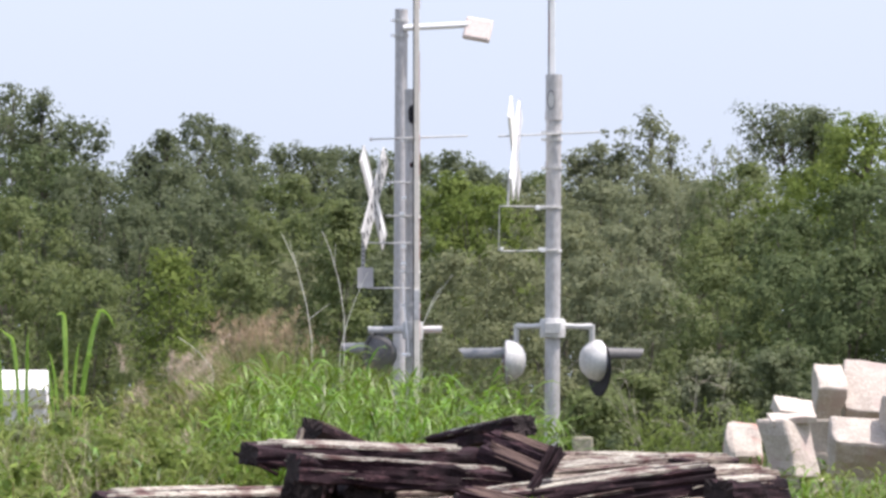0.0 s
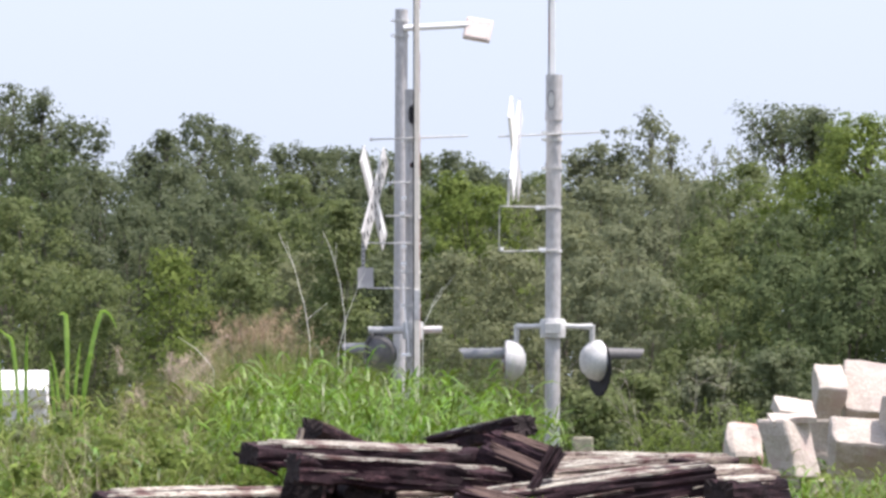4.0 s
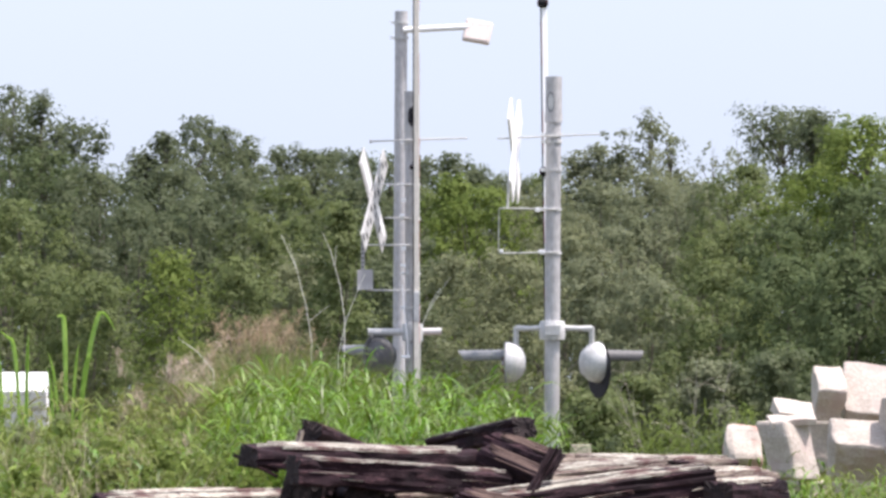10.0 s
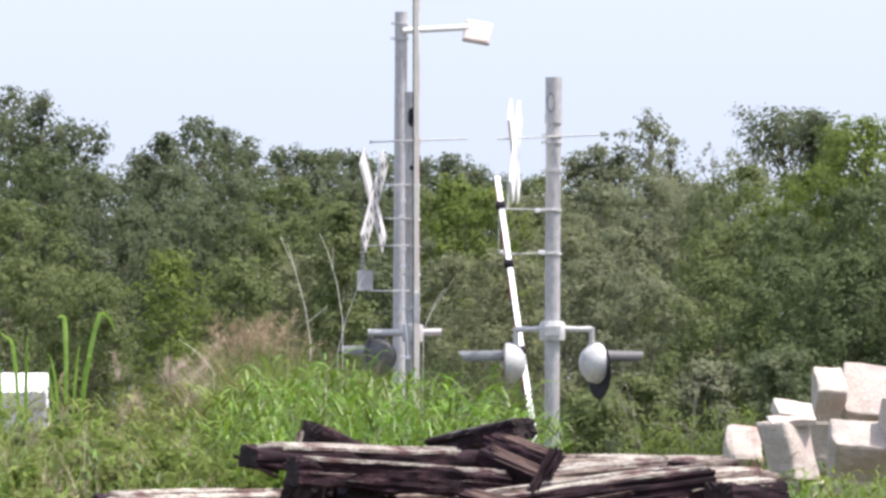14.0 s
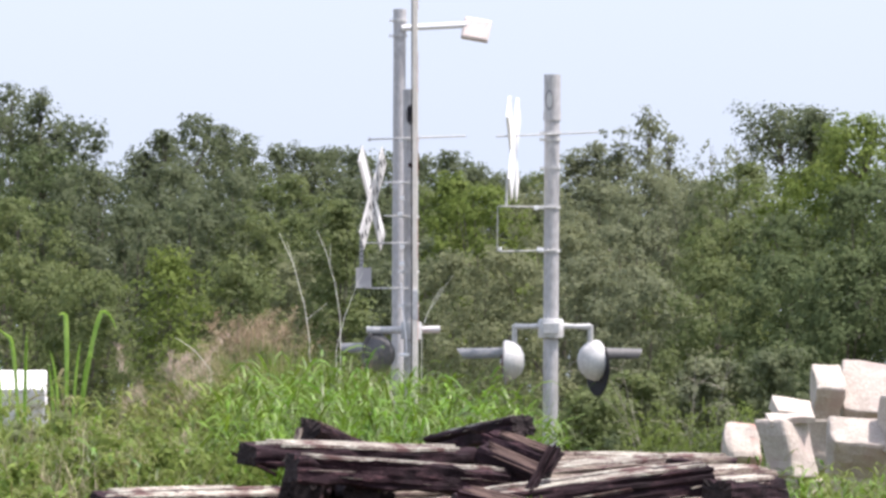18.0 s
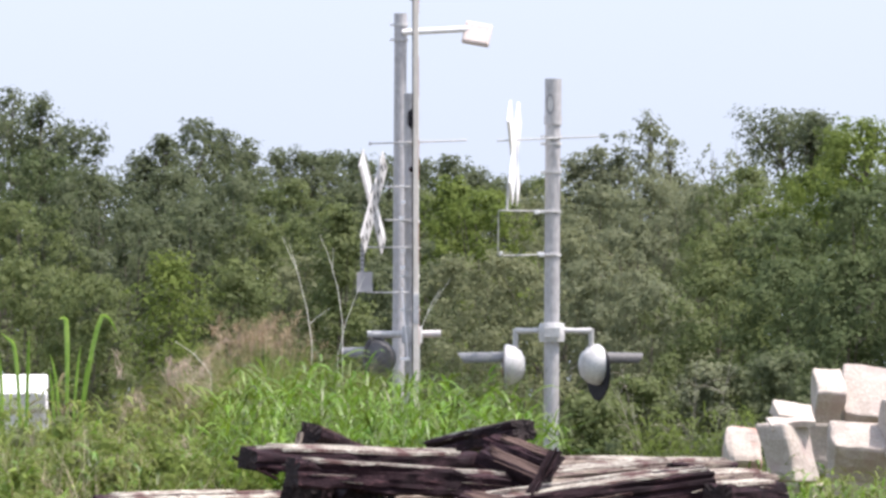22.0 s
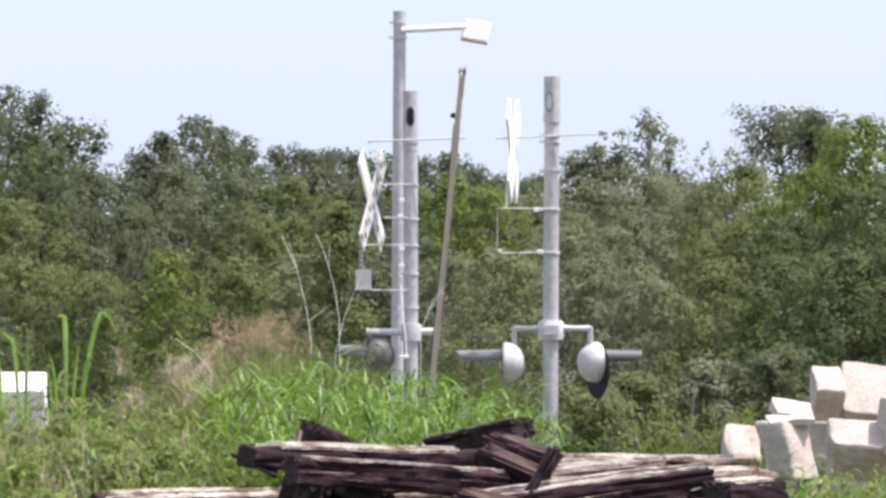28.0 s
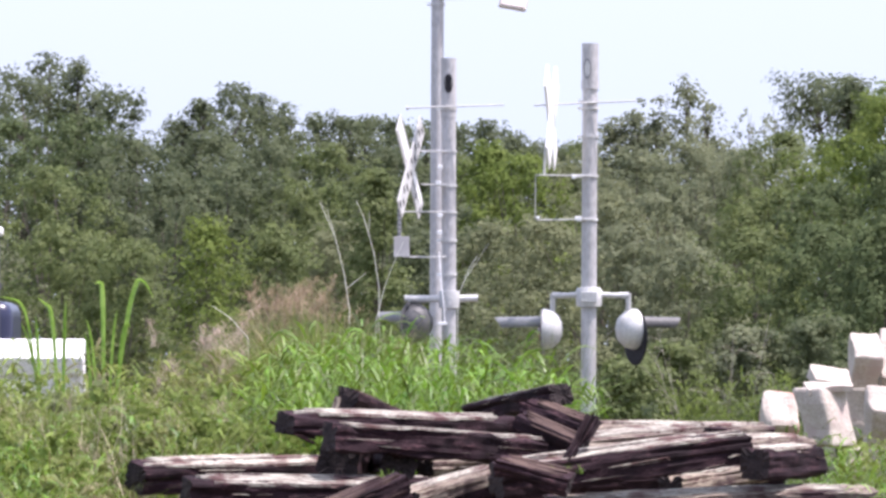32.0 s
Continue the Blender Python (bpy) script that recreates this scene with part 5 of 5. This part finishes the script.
SWAYING.append(grass_patch("feathery_green", 2600, (-1.85, -0.6), (84, 85.8), (1.0, 1.76), (0.006, 0.015), 0.9, M_GRASS, "thin tall green grass behind the lush clump", 140, dome))
SWAYING.append(grass_patch("feathery_straw", 1900, (-2.2, -0.75), (84.8, 86.4), (1.2, 1.9), (0.004, 0.009), 0.9, M_RUST, "thin tall rusty straw behind the lush clump", 134, dome))
SWAYING.append(grass_patch("tall_stems", 150, (-0.889, 0.826), (84, 85.6), (1.25, 1.72), (0.004, 0.008), 0.5, M_GRASS, "thin tall green stems above the lush grass", 139))
leafy_grass("field_grass", 2000, (-6.2, -0.9), (63, 86.5), (0.35, 1.05), (0.12, 0.33), (0.008, 0.018), M_GRASS_DULL, "mixed dull green weeds and grass on the berm", 102, left_side, 8)
leafy_grass("field_grass_bright", 2000, (-6.2, -1.0), (62, 79), (0.35, 0.92), (0.15, 0.38), (0.009, 0.020), M_GRASS, "bright green grass low on the berm", 103, left_side, 8)
leafy_grass("tall_weeds", 500, (-6.2, -1.6), (82.5, 86.3), (0.75, 1.3), (0.15, 0.4), (0.012, 0.03), M_GRASS_DULL, "tall mixed weeds along the top of the berm", 108, None, 10)
grass_patch("field_grass_stems", 9000, (-6.2, -1.0), (62, 86.5), (0.4, 1.1), (0.010, 0.022), 1.0, M_GRASS_DULL, "upright grass stems on the berm", 132, left_side, clump=0.16)
grass_patch("dry_grass", 4800, (-6.2, -1.0), (75, 87), (0.4, 1.2), (0.005, 0.010), 0.8, M_STRAW, "thin dry straw among the weeds", 104, left_side, clump=0.3)
leafy_grass("berm_weeds", 480, (0.976, 2.701), (84.9, 86.2), (0.6, 1.15), (0.07, 0.2), (0.007, 0.014), M_LEAF_LIGHT, "green weeds on the far side of the berm", 135, beside_mast, 9)
leafy_grass("front_grass", 200, (-3.4, -2.75), (69.5, 71.6), (0.03, 0.16), (0.1, 0.24), (0.007, 0.014), M_GRASS, "green grass before the end of the pile", 136, None, 7)
grass_patch("front_straw", 90, (-2.95, -2.2), (70.9, 71.7), (0.12, 0.34), (0.004, 0.008), 0.5, M_STRAW, "thin dry stems before the end of the pile", 137)
leafy_grass("pile_weeds", 60, (-0.835, -0.512), (71.5, 72.5), (0.02, 0.1), (0.04, 0.1), (0.006, 0.012), M_GRASS, "small weeds growing in the pile", 138, None, 6)
leafy_grass("verge_grass", 1000, (1.2, 5.0), (70, 84.5), (0.2, 0.6), (0.12, 0.3), (0.010, 0.02), M_GRASS, "green grass round the concrete heap", 105, right_side, 8)
leafy_grass("heap_grass", 150, (2.85, 4.3), (77.0, 78.1), (0.22, 0.56), (0.12, 0.26), (0.008, 0.016), M_GRASS_DULL, "green grass grown up before the concrete blocks", 140, None, 8)
grass_patch("roadside_grass", 7000, (-1.0, 4.6), (84, 88.6), (0.3, 0.75), (0.012, 0.026), 1.1, M_GRASS_DULL, "green weeds along the road edge", 106, beside_mast)
grass_patch("meadow_grass", 8000, (-9, 8), (99.5, 122), (0.4, 1.0), (0.016, 0.034), 1.1, M_GRASS_DULL, "rough green meadow before the trees", 107)


def grass_tuft(x, y, z, count, high, seed):
    rng = np.random.default_rng(seed)
    roots = np.stack([x + rng.normal(0, 0.05, count), y + rng.normal(0, 0.03, count), np.full(count, z)], 1)
    me = ribbons("grass_tuft", roots, rng.uniform(0.5, 1.0, count) * high, rng.uniform(0.006, 0.012, count), rng.uniform(0.3, 1.2, count), rng)
    me.materials.append(M_GRASS)
    tagged(new("grass_tuft", me), "small green grass tuft growing between old sleepers", "grass tuft", "grass tufts in the pile")


grass_tuft(0.62, 70.35, 1.532, 26, 0.09, 201)
grass_tuft(-0.666, 71.2, 1.469, 20, 0.13, 202)
grass_tuft(-2.369, 70.9, 0.916, 24, 0.12, 203)


def weed_bushes(name, count, x_range, y_range, h_range, material, label, seed, leaf=0.07):
    """Low leafy weeds in uneven heaps."""
    rng = np.random.default_rng(seed)
    x, y = rng.uniform(*x_range, count), rng.uniform(*y_range, count)
    ok = not_in_pile(x, y) > 0
    x, y = x[ok], y[ok]
    h = rng.uniform(*h_range, len(x))
    k = 7
    c = np.repeat(np.stack([x, y, ground_z(x, y) + h * 0.5], 1), k, 0)
    c += rng.normal(0, 1, c.shape) * np.array([0.13, 0.13, 0.0]) + np.stack([np.zeros(len(c)), np.zeros(len(c)), np.repeat(h, k) * rng.uniform(-0.5, 0.5, len(c))], 1)
    me = leaf_cloud(name, c, rng.uniform(0.07, 0.14, len(c)), 22, leaf, rng)
    me.materials.append(material)
    tagged(new(name, me), label, "weeds", kind="stuff")


weed_bushes("dark_weeds", 240, (-6.2, -1.3), (72, 86), (0.4, 0.95), M_LEAF_LIGHT, "dark green leafy weeds on the berm", 121)
weed_bushes("pale_weeds", 260, (-6.2, -1.5), (66, 85), (0.3, 0.8), M_GRASS_DULL, "pale leafy weeds on the berm", 122, 0.08)
weed_bushes("broad_weeds", 11, (-3.52, -3.05), (79.5, 82), (0.55, 0.95), M_LEAF_OLIVE, "dark broad-leaved weeds on the berm", 124, 0.085)
weed_bushes("roadside_weeds", 90, (1.55, 4.4), (85.5, 89), (0.5, 0.95), M_LEAF, "green leafy weeds beside the road", 123, 0.06)


def seed_plumes(name, spots, label, seed, material=None, hairs_each=60):
    """Feathery seed heads, fans of fine hairs on thin stems."""
    rng = np.random.default_rng(seed)
    hairs, lengths, stems, heights = [], [], [], []
    for x, y, z, spread, n in spots:
        for _ in range(n):
            px, py = x + rng.normal(0, spread), y + rng.normal(0, 0.35)
            top = z + rng.normal(-0.05, 0.10)
            g = float(ground_z(px, py))
            stems.append((px, py, g))
            heights.append(top - g)
            lean = rng.uniform((-0.04, -0.1), (0.24, 0.1))
            for k in range(hairs_each):
                f = rng.random()
                hairs.append((px + lean[0] * f + rng.normal(0, 0.018), py + lean[1] * f, top - 0.24 * (1 - f)))
                lengths.append(0.07 + 0.15 * (1 - f) * rng.random())
    n = len(hairs)
    me = ribbons(name, np.array(hairs), np.array(lengths), rng.uniform(0.0025, 0.005, n), rng.uniform(0.8, 2.6, n), rng, 5, 0.5)
    me.materials.append(material or M_PLUME)
    SWAYING.append(tagged(new(name, me), label, "grass", kind="stuff"))
    stem = ribbons(name + "_stems", np.array(stems), np.array(heights), np.full(len(stems), 0.006), rng.uniform(0.0, 0.12, len(stems)), rng)
    stem.materials.append(M_STRAW)
    SWAYING.append(new(name + "_stems", stem))
    tagged(SWAYING[-1], "thin dry stems of seeding grass", "grass", kind="stuff")


seed_plumes("seed_grass", (
    (-2.30, 85, 2.68, 0.07, 5), (-2.16, 85.3, 2.70, 0.08, 5), (-2.00, 85.5, 2.76, 0.06, 2), (-2.24, 84.6, 2.48, 0.06, 4),
    (-2.72, 84, 2.70, 0.03, 1), (-2.62, 83.8, 2.50, 0.08, 2), (-2.801, 83, 2.347, 0.22, 2),
    (-2.927, 80, 1.982, 0.3, 2), (-2.064, 80, 2.027, 0.3, 2)), "pinkish feathery seed heads of tall grass", 111)
seed_plumes("rusty_grass", (
    (-1.94, 86, 2.88, 0.07, 6), (-1.80, 86, 2.96, 0.08, 8), (-1.62, 86.2, 3.02, 0.08, 9), (-1.44, 86.2, 3.01, 0.08, 5),
    (-1.27, 86.3, 2.95, 0.07, 2)), "rusty brown drooping seed heads of tall grass", 112, M_RUST, 50)


def stalk(points, r, label="thin bleached dry stalk standing in the grass", twigs=()):
    base = Vector((points[0][0], points[0][1], float(ground_z(points[0][0], points[0][1]))))
    s = thing("dry_stalk", base, label, "dry stalk", "dry stalks in the grass")
    pts = [base] + [Vector(p) for p in points]
    n = len(pts)
    link("stem", tube_bm(pts, [r * 0.62 * (1.0 - 0.5 * i / (n - 1)) for i in range(n)], 6), M_STALK, s, "", base, True)
    for a, b in twigs:
        link("twig", tube_bm([a, b], [r * 0.42, r * 0.2], 5), M_STALK, s, "", base)
    return s


STALKS = [
    stalk([(-1.143, 86, 2.789), (-1.187, 86, 3.082), (-1.275, 86, 3.424), (-1.402, 86, 3.707)], 0.0065,
          twigs=(((-1.168, 86, 2.96), (-0.987, 86, 3.106)), ((-1.275, 86, 3.424), (-1.339, 86, 3.644)))),
    stalk([(-0.909, 85.6, 2.689), (-0.837, 85.6, 2.981), (-0.734, 85.6, 3.248), (-0.676, 85.6, 3.37)], 0.0055),
    stalk([(-0.872, 86.2, 2.986), (-0.916, 86.2, 3.28), (-0.999, 86.2, 3.573), (-1.068, 86.2, 3.73)], 0.006,
          twigs=(((-0.96, 86.2, 3.426), (-0.95, 86.2, 3.622)),)),
    stalk([(-1.975, 85, 2.53), (-2.05, 85, 2.62), (-2.12, 85, 2.70), (-2.28, 85, 2.81)], 0.006, "pale dry blade leaning over the seeding grass"),
    stalk([(-0.191, 86, 2.886), (-0.093, 86, 3.131), (-0.01, 86, 3.253)], 0.006,
          twigs=(((-0.117, 86, 3.057), (0.078, 86, 3.351)),)),
]


def cane_plant(x, y, leaves, label):
    """A clump of broad leaves: each rises from its root by way of a bend to its top, and its tip folds over."""
    g = float(ground_z(x, y))
    s = thing("cane_plant", (x, y, g), label, "tall grass plant", "tall broad-leaved grass plants")
    for root, bend, top, tip, wide in leaves:
        p0, p1, p2 = Vector((root, 0, 0)), Vector((bend[0] - x, 0.02, bend[1] - g)), Vector((top[0] - x, 0, top[1] - g))
        pts = [p0.lerp(p1, f).lerp(p1.lerp(p2, f), f) for f in (k / 11 for k in range(12))]
        if tip:
            p3 = Vector((tip[0] - x, -0.03, tip[1] - g))
            over = p2 + Vector(((p3.x - p2.x) * 0.45, 0, 0.03))
            pts += [p2.lerp(over, f).lerp(over.lerp(p3, f), f) for f in (0.25, 0.5, 0.75, 1.0)]
        bm = bmesh.new()
        rows = []
        n = len(pts)
        for k, p in enumerate(pts):
            f = k / (n - 1)
            ahead = (pts[min(k + 1, n - 1)] - pts[max(k - 1, 0)]).normalized()
            side = ahead.cross(Vector((0.25, 1, 0.1))).normalized()
            w = wide * 0.85 * (0.35 + 0.65 * min(1, f * 1.8)) * (1 - max(0, f - 0.7) / 0.3 * 0.9) / 2
            rows.append((bm.verts.new(p - side * w), bm.verts.new(p + Vector((0, 0.012, 0))), bm.verts.new(p + side * w)))
        for p, q in zip(rows, rows[1:]):
            bm.faces.new((p[0], p[1], q[1], q[0]))
            bm.faces.new((p[1], p[2], q[2], q[1]))
        link("leaf", bm, M_CANE, s, smooth=True)
    return s


CANE = "tall green grass plant with folded broad leaves"
CANES = [
    cane_plant(-3.22, 84, (
        (0.023, (-3.169, 2.759), (-3.197, 2.983), (-3.254, 2.983), 0.052),
        (0.071, (-3.035, 2.711), (-2.892, 3.016), (-2.762, 2.865), 0.048),
        (0.051, (-3.121, 2.611), (-3.065, 2.76), None, 0.030),
        (0.004, (-3.235, 2.52), (-3.331, 2.687), None, 0.030),
        (0.099, (-3.073, 2.472), (-2.997, 2.639), (-2.949, 2.616), 0.026),
        (-0.025, (-3.293, 2.448), (-3.34, 2.568), None, 0.034)), CANE),
    cane_plant(-3.62, 84, (
        (0.059, (-3.581, 2.649), (-3.647, 2.792), (-3.743, 2.868), 0.044),
        (0.078, (-3.533, 2.697), (-3.504, 2.84), None, 0.026),
        (-0.078, (-3.76, 2.783), (-3.913, 2.84), (-4.075, 2.873), 0.026),
        (-0.083, (-3.732, 2.472), (-3.76, 2.711), None, 0.040),
        (0.098, (-3.522, 2.616), (-3.503, 2.806), None, 0.026),
        (0.068, (-3.791, 2.553), (-3.886, 2.649), None, 0.030)), CANE),
]


# ---- motion ----
def tilt_pose(pivot, direction, degrees):
    axis = Vector((0, 0, 1)).cross(Vector(direction).normalized())
    return Matrix.Translation(pivot) @ Matrix.Rotation(radians(degrees), 4, axis)


def motions():
    near = ((0, 0), (9.4, 0), (9.7, 4.2), (10.1, 10.2), (10.5, 15.4), (11, 22), (11.6, 30.6), (12, 36.2), (12.6, 43.7), (13, 48.4), (13.7, 55.5), (14.4, 61.3), (15.4, 69.5), (16.5, 78), (17.6, 85.5), (18.4, 89), (19, 90), (32, 90))
    walk(NEAR_ARM, [(t, tilt_pose(NEAR_PIVOT, (-0.080, 0.997, 0), a)) for t, a in near])
    far = ((0, 0), (24.0, 0), (24.5, 5), (25, 13.5), (25.5, 21.5), (26.5, 35), (27.5, 46.9), (28, 51.2), (29, 59.0), (29.5, 62.95), (30.5, 69.55), (31.2, 74.2), (32, 79.4))
    walk(FAR_ARM, [(t, tilt_pose(FAR_PIVOT, (0.0573 + 0.045 * math.tan(radians(a / 2)), -0.995, 0), a)) for t, a in far])
    walk(VAN, [(t, pose(x, 93.4, 0.14)) for t, x in ((0, -46.7), (31.8, -4.48), (31.9, -4.34), (32, -4.20))])
    for k, ob in enumerate(SWAYING):
        size = 0.9 if k > 3 else 0.55
        foot = Vector((-1.2, 83, 1.15))
        turn = lambda t: size * (math.sin(t * 0.53 + k) + 0.6 * math.sin(t * 1.21 + 2 * k))
        walk(ob, [(t / 2, Matrix.Translation(foot) @ pose(0, 0, 0, 0, turn(t), 0) @ Matrix.Translation(-foot)) for t in range(65)])
    for k, s in enumerate(STALKS + CANES):
        at = s.location.copy()
        size = 0.4
        walk(s, [(t / 2, pose(*at, 0, size * (math.sin(t * 0.61 + k) + 0.5 * math.sin(t * 1.37 + 2 * k)), 0)) for t in range(65)])


motions()
